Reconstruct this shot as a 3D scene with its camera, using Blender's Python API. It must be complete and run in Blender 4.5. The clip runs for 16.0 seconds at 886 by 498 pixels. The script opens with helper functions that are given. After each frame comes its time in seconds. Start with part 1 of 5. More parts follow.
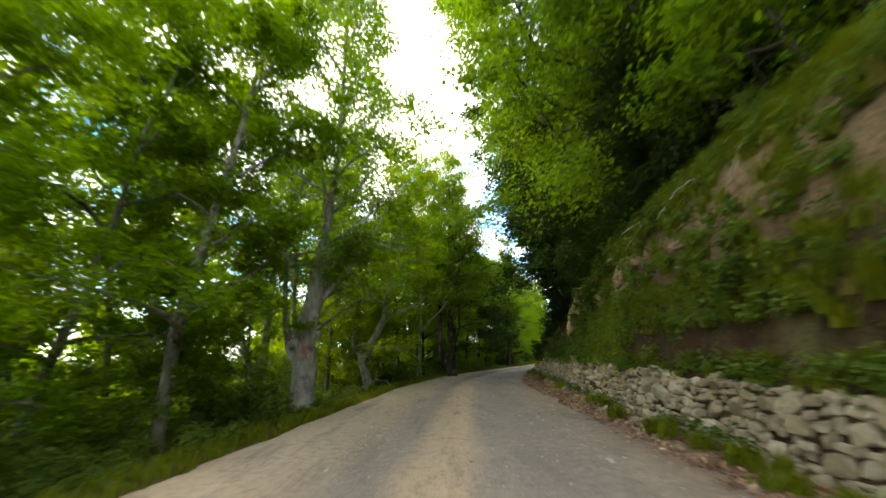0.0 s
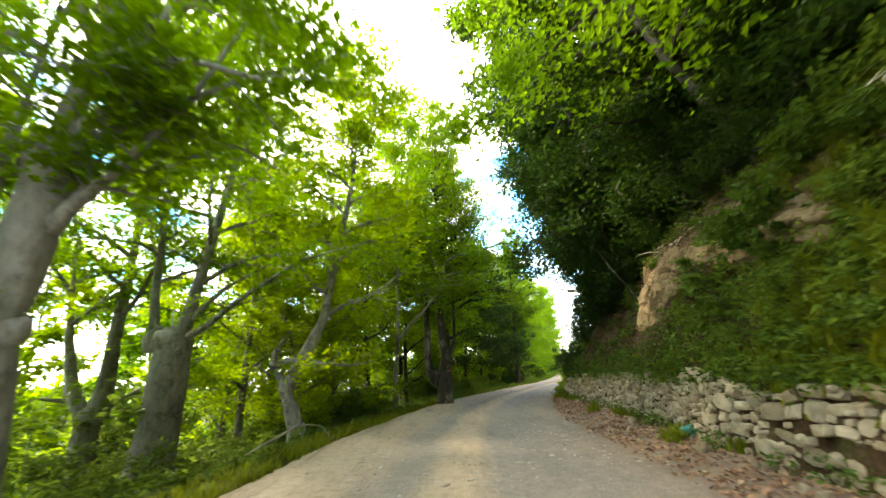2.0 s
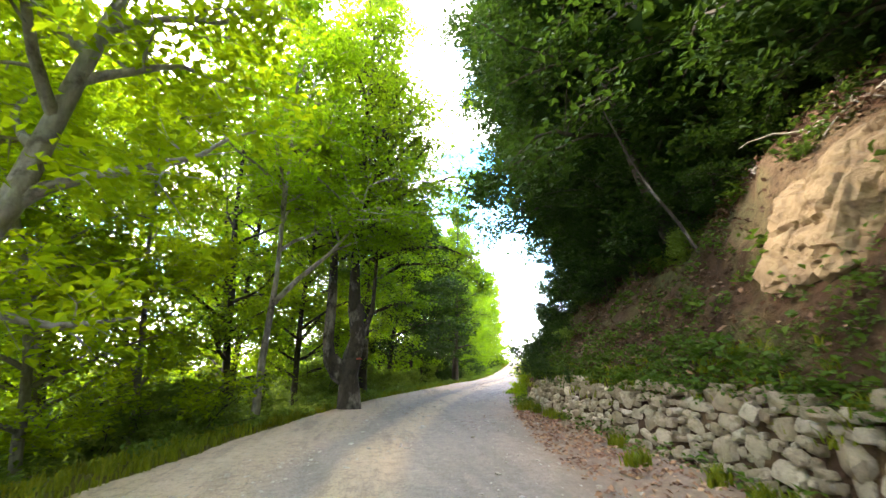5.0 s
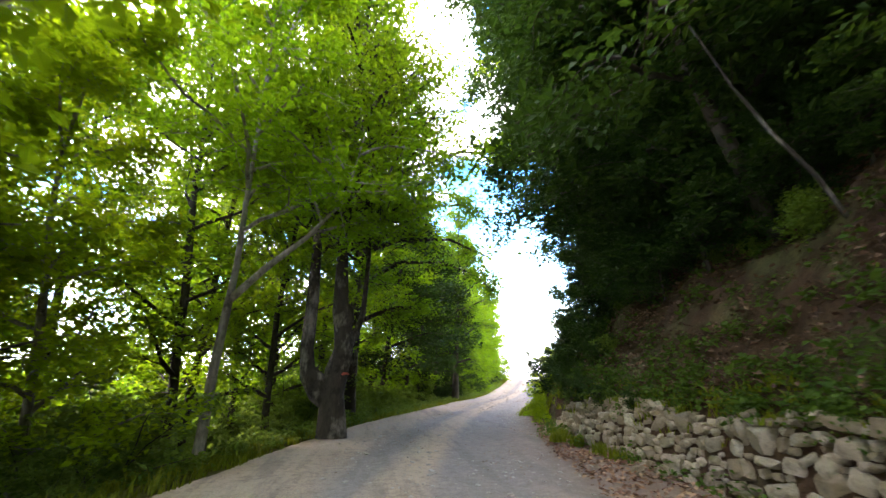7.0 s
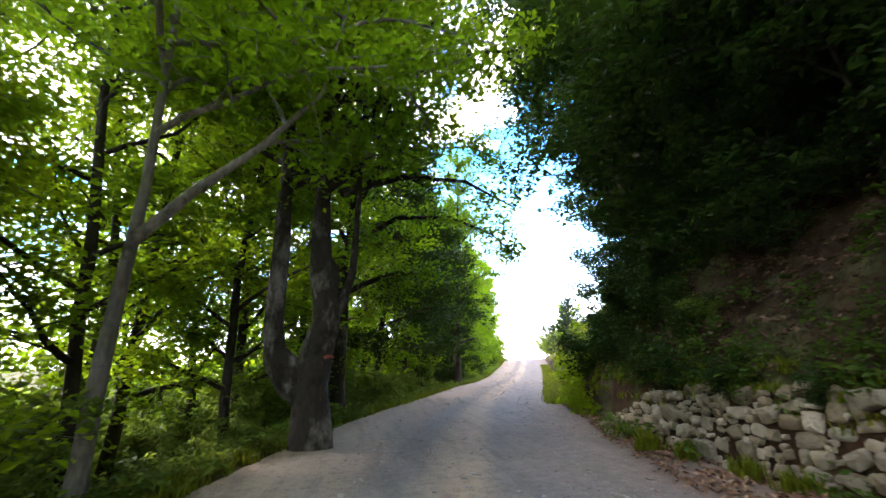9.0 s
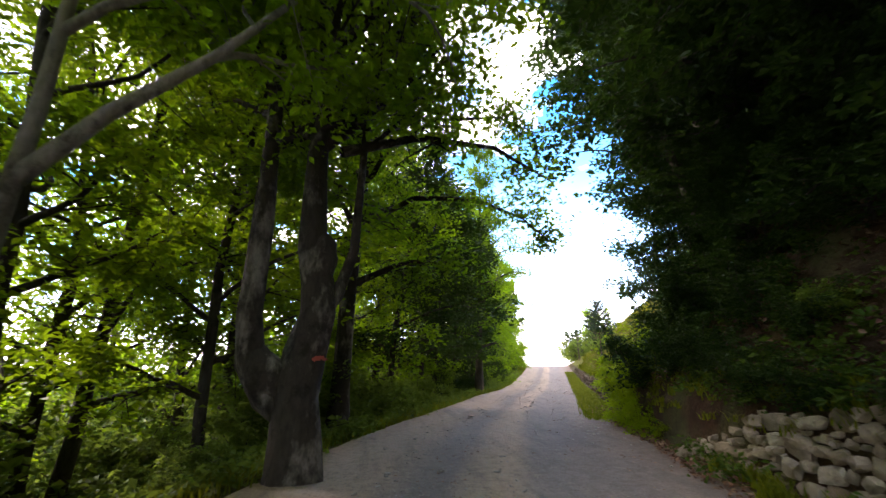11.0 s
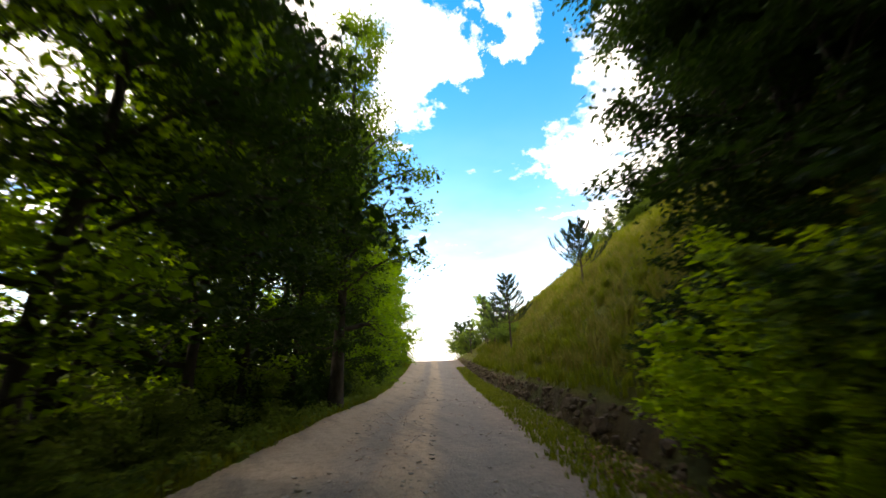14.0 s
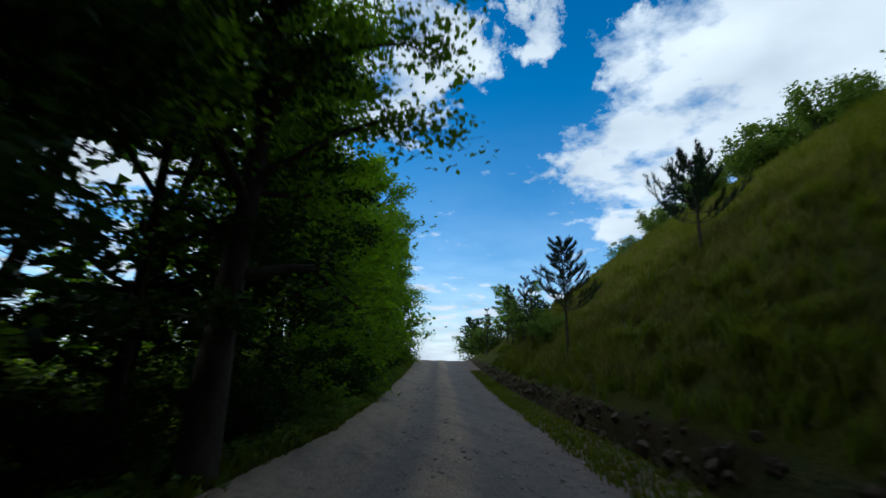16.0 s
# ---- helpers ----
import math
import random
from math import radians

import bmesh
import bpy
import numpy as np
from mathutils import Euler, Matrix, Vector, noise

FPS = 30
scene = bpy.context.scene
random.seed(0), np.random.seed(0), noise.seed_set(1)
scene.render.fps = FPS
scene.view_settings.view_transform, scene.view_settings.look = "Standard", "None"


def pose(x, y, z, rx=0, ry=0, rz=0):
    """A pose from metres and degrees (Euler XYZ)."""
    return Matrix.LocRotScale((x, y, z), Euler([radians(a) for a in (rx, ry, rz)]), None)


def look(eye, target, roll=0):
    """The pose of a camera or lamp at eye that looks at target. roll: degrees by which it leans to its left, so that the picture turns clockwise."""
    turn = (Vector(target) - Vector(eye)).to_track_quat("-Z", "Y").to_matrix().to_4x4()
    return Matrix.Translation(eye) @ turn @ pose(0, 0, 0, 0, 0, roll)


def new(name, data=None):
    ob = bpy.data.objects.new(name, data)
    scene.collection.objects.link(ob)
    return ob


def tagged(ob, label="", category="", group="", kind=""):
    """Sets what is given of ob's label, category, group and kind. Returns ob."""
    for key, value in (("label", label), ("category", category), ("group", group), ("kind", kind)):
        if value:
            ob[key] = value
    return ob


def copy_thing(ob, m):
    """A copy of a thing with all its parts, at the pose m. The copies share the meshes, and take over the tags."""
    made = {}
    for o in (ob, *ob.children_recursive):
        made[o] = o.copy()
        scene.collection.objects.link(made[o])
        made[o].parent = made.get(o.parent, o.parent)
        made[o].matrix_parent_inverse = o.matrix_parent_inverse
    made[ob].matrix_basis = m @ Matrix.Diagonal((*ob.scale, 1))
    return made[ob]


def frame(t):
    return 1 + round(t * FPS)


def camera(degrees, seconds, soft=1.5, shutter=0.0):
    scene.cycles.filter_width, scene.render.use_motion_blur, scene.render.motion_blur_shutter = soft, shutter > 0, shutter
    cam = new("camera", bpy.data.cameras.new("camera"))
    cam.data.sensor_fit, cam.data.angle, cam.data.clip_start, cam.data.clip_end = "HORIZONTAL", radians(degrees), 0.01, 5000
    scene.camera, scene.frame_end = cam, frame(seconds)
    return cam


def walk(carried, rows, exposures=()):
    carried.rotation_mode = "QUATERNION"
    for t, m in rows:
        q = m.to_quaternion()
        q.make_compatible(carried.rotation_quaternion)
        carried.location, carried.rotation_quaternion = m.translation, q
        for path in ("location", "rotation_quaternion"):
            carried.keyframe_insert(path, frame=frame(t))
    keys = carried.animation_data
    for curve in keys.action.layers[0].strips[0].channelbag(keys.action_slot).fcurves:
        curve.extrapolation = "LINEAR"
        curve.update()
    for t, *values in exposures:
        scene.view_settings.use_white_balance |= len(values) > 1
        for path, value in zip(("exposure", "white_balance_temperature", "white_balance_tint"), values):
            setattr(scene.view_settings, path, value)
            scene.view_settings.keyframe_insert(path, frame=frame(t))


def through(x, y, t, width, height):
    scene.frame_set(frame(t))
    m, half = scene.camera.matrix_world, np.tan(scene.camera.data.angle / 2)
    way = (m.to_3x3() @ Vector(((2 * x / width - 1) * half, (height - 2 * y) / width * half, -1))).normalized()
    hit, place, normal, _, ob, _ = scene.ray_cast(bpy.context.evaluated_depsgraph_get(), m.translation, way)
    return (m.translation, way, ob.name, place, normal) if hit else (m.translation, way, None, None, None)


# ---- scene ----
# ---- camera and its walk ----
cam = camera(91.4, 16.0, 1.5, 0.5)
PATH = [
    (0, (-0.002, -0.001, 1.282), (-0.002, 1.941, 1.762), -1.8),
    (0.5, (0.071, 2.532, 1.285), (0.066, 4.477, 1.751), -2.2),
    (1, (0.205, 4.694, 1.307), (0.211, 6.638, 1.775), -3.2),
    (1.5, (0.246, 6.551, 1.316), (0.264, 8.476, 1.856), -4.3),
    (2, (0.368, 8.217, 1.311), (0.393, 10.139, 1.862), -3.7),
    (2.5, (0.527, 9.65, 1.301), (0.576, 11.573, 1.848), -3.2),
    (3, (0.701, 10.854, 1.312), (0.787, 12.779, 1.845), -2.3),
    (3.5, (0.84, 11.941, 1.292), (1.046, 13.857, 1.826), -0.7),
    (4, (0.982, 13.167, 1.301), (1.253, 15.087, 1.792), -1.2),
    (4.2, (1.023, 13.701, 1.281), (1.305, 15.622, 1.76), -1.3),
    (6.3, (1.164, 16.571, 1.287), (1.414, 18.47, 1.864), 1.5),
    (6.5, (1.171, 16.907, 1.299), (1.443, 18.802, 1.876), 0.7),
    (7, (1.131, 17.718, 1.305), (1.435, 19.611, 1.877), -0.0),
    (7.5, (1.064, 18.503, 1.287), (1.38, 20.397, 1.847), 0.2),
    (8, (1.107, 19.346, 1.302), (1.423, 21.253, 1.816), -0.3),
    (8.5, (1.098, 20.12, 1.306), (1.441, 22.027, 1.8), -0.9),
    (9, (1.053, 20.884, 1.304), (1.415, 22.786, 1.802), -1.2),
    (9.2, (1.071, 21.19, 1.327), (1.434, 23.092, 1.828), -1.5),
    (11.3, (1.382, 23.218, 1.301), (1.655, 25.128, 1.827), -0.2),
    (11.5, (1.534, 23.704, 1.305), (1.891, 25.599, 1.836), 0.0),
    (12, (1.856, 25.103, 1.326), (2.428, 26.948, 1.848), -3.2),
    (12.5, (2.252, 26.302, 1.312), (2.977, 28.098, 1.811), -3.6),
    (13, (2.712, 27.712, 1.27), (3.458, 29.496, 1.778), -2.5),
    (13.5, (3.279, 29.351, 1.275), (4.062, 31.118, 1.789), -2.2),
    (14, (3.879, 31.09, 1.273), (4.651, 32.866, 1.77), -1.7),
    (14.5, (4.597, 33.057, 1.247), (5.36, 34.853, 1.685), -1.4),
    (15, (5.202, 34.906, 1.288), (5.956, 36.708, 1.719), 1.4),
    (15.5, (5.766, 36.606, 1.32), (6.511, 38.394, 1.818), 2.1),
    (16, (6.523, 38.513, 1.319), (7.252, 40.309, 1.814), 1.8),
]
EXPOSURES = [(0, 1.75, 7500, 4), (0.5, 2.75, 7100, 6), (1, 2.85, 7300, 3), (2, 2.85, 7600, 2), (3, 3.2, 7400, 9), (4, 3.65, 6700, 14), (6.5, 3.35, 6800, 18), (7.5, 2.85, 6300, 20), (9, 2.8, 6300, 21), (11.5, 2.15, 7000, 26), (12.5, 1.85, 7600, 28), (13.5, 1.75, 8000, 20), (14.2, 0.6, 7400, 10), (14.7, -0.45, 5800, 4), (16, -0.7, 5400, 2)]
BLUE_GAP = (0.43, 0.70, 0.57)
CLOUD_SEED = 0.0
CLOUDS = [((0.20, 0.80, 0.56), 10), ((0.13, 0.75, 0.66), 14), ((0.02, 0.80, 0.58), 17), ((-0.25, 0.75, 0.62), 24), ((0.736, 0.433, 0.52), 17), ((0.66, 0.63, 0.40), 11), ((0.79, 0.36, 0.50), 16), ((0.708, 0.533, 0.463), 13), ((0.30, 0.71, 0.63), 7),
          ((0.446, 0.615, 0.651), 5), ((0.60, 0.53, 0.60), 7)]
SUN_STRENGTH = 1.9

walk(cam, [(t, look(eye, target, roll)) for t, eye, target, roll in PATH], EXPOSURES)


# ---- world and sun ----
SUN_TO = Vector((-0.78, 0.40, 0.46)).normalized()
world = bpy.data.worlds.new("sky")
scene.world = world
world.use_nodes = True
wn, wl = world.node_tree.nodes, world.node_tree.links
wn.clear()
w_out = wn.new("ShaderNodeOutputWorld")
w_bg = wn.new("ShaderNodeBackground")
w_bg.inputs["Strength"].default_value = 0.15
sky = wn.new("ShaderNodeTexSky")
sky.sky_type = "NISHITA"
sky.sun_disc = False
sky.sun_elevation = math.asin(SUN_TO.z)
sky.sun_rotation = math.atan2(SUN_TO.x, SUN_TO.y)
sky.altitude = 900
sky.air_density = 1.0
sky.dust_density = 0.1
sky.ozone_density = 2.5
w_co = wn.new("ShaderNodeTexCoord")
w_sep = wn.new("ShaderNodeSeparateXYZ")
wl.new(w_co.outputs["Generated"], w_sep.inputs[0])


def w_math(op, a, b, c=None):
    n = wn.new("ShaderNodeMath")
    n.operation = op
    for k, v in enumerate((a, b, c)):
        if v is None:
            continue
        if isinstance(v, (int, float)):
            n.inputs[k].default_value = v
        else:
            wl.new(v, n.inputs[k])
    return n.outputs[0]


# cumulus: noise on a flat cloud layer seen in perspective
w_h = w_math("ADD", w_math("MAXIMUM", w_sep.outputs[2], 0.0), 0.12)
w_cx = w_math("DIVIDE", w_sep.outputs[0], w_h)
w_cy = w_math("DIVIDE", w_sep.outputs[1], w_h)
w_comb = wn.new("ShaderNodeCombineXYZ")
wl.new(w_cx, w_comb.inputs[0])
wl.new(w_cy, w_comb.inputs[1])
w_comb.inputs[2].default_value = CLOUD_SEED
w_noise = wn.new("ShaderNodeTexNoise")
w_noise.inputs["Scale"].default_value = 3.2
w_noise.inputs["Detail"].default_value = 9.0
w_noise.inputs["Roughness"].default_value = 0.6
wl.new(w_comb.outputs[0], w_noise.inputs["Vector"])
w_ramp = wn.new("ShaderNodeValToRGB")
w_ramp.color_ramp.elements[0].position = 0.58
w_ramp.color_ramp.elements[1].position = 0.76
# heaped clouds over the hillside; those over the road are added to whiten the sky
w_heap = None
w_curl = wn.new("ShaderNodeTexNoise")
w_curl.inputs["Scale"].default_value = 9.0
w_curl.inputs["Detail"].default_value = 6.0
w_curl.inputs["Roughness"].default_value = 0.65
wl.new(w_co.outputs["Generated"], w_curl.inputs["Vector"])
w_bent = wn.new("ShaderNodeVectorMath")
w_bent.operation = "MULTIPLY_ADD"
wl.new(w_curl.outputs["Color"], w_bent.inputs[0])
w_bent.inputs[1].default_value = (0.30, 0.30, 0.30)
w_bent_in = wn.new("ShaderNodeVectorMath")
w_bent_in.operation = "SUBTRACT"
wl.new(w_co.outputs["Generated"], w_bent_in.inputs[0])
w_bent_in.inputs[1].default_value = (0.15, 0.15, 0.15)
wl.new(w_bent_in.outputs[0], w_bent.inputs[2])
w_dir = wn.new("ShaderNodeVectorMath")
w_dir.operation = "NORMALIZE"
wl.new(w_bent.outputs[0], w_dir.inputs[0])
for way, wide in CLOUDS:
    n = wn.new("ShaderNodeVectorMath")
    n.operation = "DOT_PRODUCT"
    wl.new(w_dir.outputs[0], n.inputs[0])
    n.inputs[1].default_value = Vector(way).normalized()
    r = wn.new("ShaderNodeMapRange")
    r.interpolation_type = "SMOOTHSTEP"
    r.inputs["From Min"].default_value = math.cos(radians(wide))
    r.inputs["From Max"].default_value = 1.0
    wl.new(n.outputs["Value"], r.inputs["Value"])
    w_heap = r.outputs[0] if w_heap is None else w_math("MAXIMUM", w_heap, r.outputs[0])
# added cover, mostly unseen, keeps skylight neutral; it leaves one wide blue gap ahead
n = wn.new("ShaderNodeVectorMath")
n.operation = "DOT_PRODUCT"
wl.new(w_co.outputs["Generated"], n.inputs[0])
n.inputs[1].default_value = Vector(BLUE_GAP).normalized()
r = wn.new("ShaderNodeMapRange")
r.interpolation_type = "SMOOTHSTEP"
r.inputs["From Min"].default_value = math.cos(radians(32))
r.inputs["From Max"].default_value = math.cos(radians(15))
wl.new(n.outputs["Value"], r.inputs["Value"])
w_added_cover = w_math("MULTIPLY_ADD", r.outputs[0], -0.22, 0.20)
w_dense = w_math("ADD", w_math("ADD", w_noise.outputs["Fac"], w_added_cover), w_math("MULTIPLY", w_heap, 0.26))
wl.new(w_dense, w_ramp.inputs[0])
w_shade = wn.new("ShaderNodeTexNoise")
w_shade.inputs["Scale"].default_value = 2.3
w_shade.inputs["Detail"].default_value = 7.0
wl.new(w_comb.outputs[0], w_shade.inputs["Vector"])
w_tone = wn.new("ShaderNodeMix")
w_tone.data_type = "RGBA"
w_tone.inputs[6].default_value = (4.6, 4.9, 5.4, 1)
w_tone.inputs[7].default_value = (13.0, 12.7, 12.3, 1)
wl.new(w_shade.outputs["Fac"], w_tone.inputs[0])
w_mix = wn.new("ShaderNodeMix")
w_mix.data_type = "RGBA"
# pale haze near the horizon
w_haze = w_math("MULTIPLY", w_math("POWER", w_math("SUBTRACT", 1.0, w_math("MAXIMUM", w_sep.outputs[2], 0.0)), 4.5), 1.0)
w_fac = w_math("MAXIMUM", w_ramp.outputs[0], w_haze)
wl.new(w_fac, w_mix.inputs[0])
w_sat = wn.new("ShaderNodeHueSaturation")
w_sat.inputs["Hue"].default_value = 0.492
w_sat.inputs["Value"].default_value = 1.8
w_sat.inputs["Saturation"].default_value = 1.62
wl.new(sky.outputs[0], w_sat.inputs["Color"])
wl.new(w_sat.outputs[0], w_mix.inputs[6])
wl.new(w_tone.outputs[2], w_mix.inputs[7])
wl.new(w_mix.outputs[2], w_bg.inputs["Color"])
wl.new(w_bg.outputs[0], w_out.inputs["Surface"])

sun_data = bpy.data.lights.new("sun", "SUN")
sun_data.energy = SUN_STRENGTH
sun_data.angle = radians(8.0)
sun_data.color = (1.0, 0.93, 0.80)
sun = new("sun", sun_data)
sun.matrix_world = look(SUN_TO * 100, (0, 0, 0))


# ---- materials ----
class Nodes:
    """A material under construction."""

    def __init__(self, name):
        self.mat = bpy.data.materials.new(name)
        self.mat.use_nodes = True
        self.n, self.l = self.mat.node_tree.nodes, self.mat.node_tree.links
        self.n.clear()
        self.out = self.n.new("ShaderNodeOutputMaterial")
        self.co = None

    def put(self, socket, v):
        if hasattr(v, "is_linked"):
            self.l.new(v, socket)
        elif isinstance(v, tuple) and len(v) == 3 and socket.type == "RGBA":
            socket.default_value = (*v, 1)
        else:
            socket.default_value = v

    def coords(self, scale=(1, 1, 1)):
        if not self.co:
            self.co = self.n.new("ShaderNodeTexCoord")
        m = self.n.new("ShaderNodeMapping")
        m.inputs["Scale"].default_value = scale
        self.l.new(self.co.outputs["Object"], m.inputs[0])
        return m.outputs[0]

    def noise(self, scale, detail=4.0, rough=0.55, stretch=(1, 1, 1)):
        t = self.n.new("ShaderNodeTexNoise")
        t.inputs["Scale"].default_value = scale
        t.inputs["Detail"].default_value = detail
        t.inputs["Roughness"].default_value = rough
        self.l.new(self.coords(stretch), t.inputs["Vector"])
        return t.outputs["Fac"]

    def cells(self, scale, feature="F1"):
        t = self.n.new("ShaderNodeTexVoronoi")
        t.feature = feature
        t.inputs["Scale"].default_value = scale
        self.l.new(self.coords(), t.inputs["Vector"])
        return t.outputs["Distance"]

    def ramp(self, v, stops):
        r = self.n.new("ShaderNodeValToRGB")
        e = r.color_ramp.elements
        while len(e) < len(stops):
            e.new(0.5)
        for k, (p, c) in zip(e, stops):
            k.position = p
            k.color = (*c, 1) if isinstance(c, tuple) else (c, c, c, 1)
        self.l.new(v, r.inputs[0])
        return r.outputs[0]

    def mix(self, f, a, b, blend="MIX"):
        m = self.n.new("ShaderNodeMix")
        m.data_type = "RGBA"
        m.blend_type = blend
        self.put(m.inputs[0], f)
        self.put(m.inputs[6], a)
        self.put(m.inputs[7], b)
        return m.outputs[2]

    def math(self, op, a, b=0.0, c=0.0, clamp=False):
        m = self.n.new("ShaderNodeMath")
        m.operation = op
        m.use_clamp = clamp
        for k, v in enumerate((a, b, c)):
            self.put(m.inputs[k], v)
        return m.outputs[0]

    def attr(self, name):
        a = self.n.new("ShaderNodeAttribute")
        a.attribute_name = name
        return a.outputs["Fac"]

    def object_random(self):
        return self.n.new("ShaderNodeObjectInfo").outputs["Random"]

    def island_random(self):
        return self.n.new("ShaderNodeNewGeometry").outputs["Random Per Island"]

    def bump(self, h, strength=0.5, distance=0.02):
        b = self.n.new("ShaderNodeBump")
        b.inputs["Strength"].default_value = strength
        b.inputs["Distance"].default_value = distance
        self.l.new(h, b.inputs["Height"])
        return b.outputs[0]

    def surface(self, color, rough=0.9, spec=0.2, normal=None, glow=None):
        p = self.n.new("ShaderNodeBsdfPrincipled")
        self.put(p.inputs["Base Color"], color)
        self.put(p.inputs["Roughness"], rough)
        p.inputs["Specular IOR Level"].default_value = spec
        if normal:
            self.l.new(normal, p.inputs["Normal"])
        return p.outputs[0]

    def done(self, shader):
        self.l.new(shader, self.out.inputs["Surface"])
        return self.mat


def leaf_material(name, dark, light, through, amount=0.5):
    m = Nodes(name)
    r = m.island_random()
    tree = m.object_random()
    col = m.mix(r, dark, light)
    col = m.mix(m.math("MULTIPLY", tree, 0.35), col, tuple(c * 0.6 for c in dark))
    p = m.surface(col, 0.55, 0.12)
    t = m.n.new("ShaderNodeBsdfTranslucent")
    tc = m.mix(r, tuple(c * 0.75 for c in through), through)
    m.l.new(tc, t.inputs[0])
    s = m.n.new("ShaderNodeMixShader")
    s.inputs[0].default_value = amount
    m.l.new(p, s.inputs[1])
    m.l.new(t.outputs[0], s.inputs[2])
    return m.done(s.outputs[0])


M = {}
M["leaf_beech"] = leaf_material("beech leaf", (0.055, 0.125, 0.006), (0.11, 0.18, 0.009), (0.32, 0.52, 0.008), 0.52)
# lit copy of the beech leaf: sunlight on crowns and shrubs as colour
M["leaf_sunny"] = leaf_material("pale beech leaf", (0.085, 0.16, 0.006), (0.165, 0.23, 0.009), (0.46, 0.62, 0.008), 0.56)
# two shaded copies of the beech leaf, canopy shade put into the colour
M["leaf_shade_mid"] = leaf_material("deep green beech leaf", (0.040, 0.095, 0.007), (0.085, 0.145, 0.010), (0.24, 0.40, 0.010), 0.46)
M["leaf_shade_soft"] = leaf_material("woodland beech leaf", (0.048, 0.112, 0.0065), (0.10, 0.165, 0.0095), (0.33, 0.50, 0.009), 0.52)
# shade of dense and backlit trees, put into the leaf colour
M["leaf_shade_dark"] = leaf_material("dark hornbeam leaf", (0.014, 0.036, 0.007), (0.034, 0.066, 0.010), (0.06, 0.12, 0.01), 0.28)
M["leaf_bush"] = leaf_material("shrub leaf", (0.05, 0.10, 0.015), (0.12, 0.17, 0.03), (0.26, 0.36, 0.04), 0.45)
M["leaf_herb"] = leaf_material("herb leaf", (0.03, 0.07, 0.010), (0.075, 0.12, 0.018), (0.14, 0.22, 0.02), 0.4)
M["grass"] = leaf_material("grass blade", (0.07, 0.105, 0.006), (0.18, 0.18, 0.012), (0.26, 0.29, 0.012), 0.42)
M["grass_dry"] = leaf_material("dry grass blade", (0.13, 0.13, 0.018), (0.29, 0.24, 0.05), (0.30, 0.27, 0.05), 0.4)
M["needle"] = leaf_material("pine needle", (0.018, 0.04, 0.018), (0.04, 0.075, 0.03), (0.05, 0.09, 0.03), 0.2)


def bark_material(name, base, patch, dark, blotch=1.3, share=0.42):
    m = Nodes(name)
    big = m.noise(blotch, 5, 0.6, (1, 1, 0.5))
    fine = m.noise(14, 5, 0.65, (1, 1, 0.35))
    col = m.mix(m.ramp(big, [(share, 0.0), (share + 0.12, 1.0)]), base, patch)
    col = m.mix(m.ramp(m.noise(3.2, 6, 0.7), [(0.52, 0.0), (0.66, 0.85)]), col, dark)
    col = m.mix(m.ramp(fine, [(0.3, 0.55), (0.6, 0.0)]), col, dark)
    return m.done(m.surface(col, 0.9, 0.15, m.bump(fine, 0.6, 0.03)))


M["bark_beech"] = bark_material("beech bark", (0.15, 0.137, 0.11), (0.27, 0.25, 0.205), (0.045, 0.04, 0.03))
M["bark_pale"] = bark_material("pale beech bark", (0.25, 0.235, 0.20), (0.40, 0.38, 0.33), (0.07, 0.062, 0.048), 2.0, 0.5)
M["bark_old"] = bark_material("old beech bark", (0.042, 0.036, 0.027), (0.20, 0.182, 0.148), (0.014, 0.012, 0.009), 2.6, 0.52)
M["bark_dark"] = bark_material("dark bark", (0.045, 0.038, 0.028), (0.075, 0.066, 0.052), (0.018, 0.015, 0.012))
M["bark_pine"] = bark_material("pine bark", (0.10, 0.075, 0.055), (0.14, 0.10, 0.07), (0.04, 0.03, 0.025))
M["bark_dead"] = bark_material("bare dead wood", (0.30, 0.26, 0.20), (0.38, 0.34, 0.27), (0.12, 0.10, 0.08))


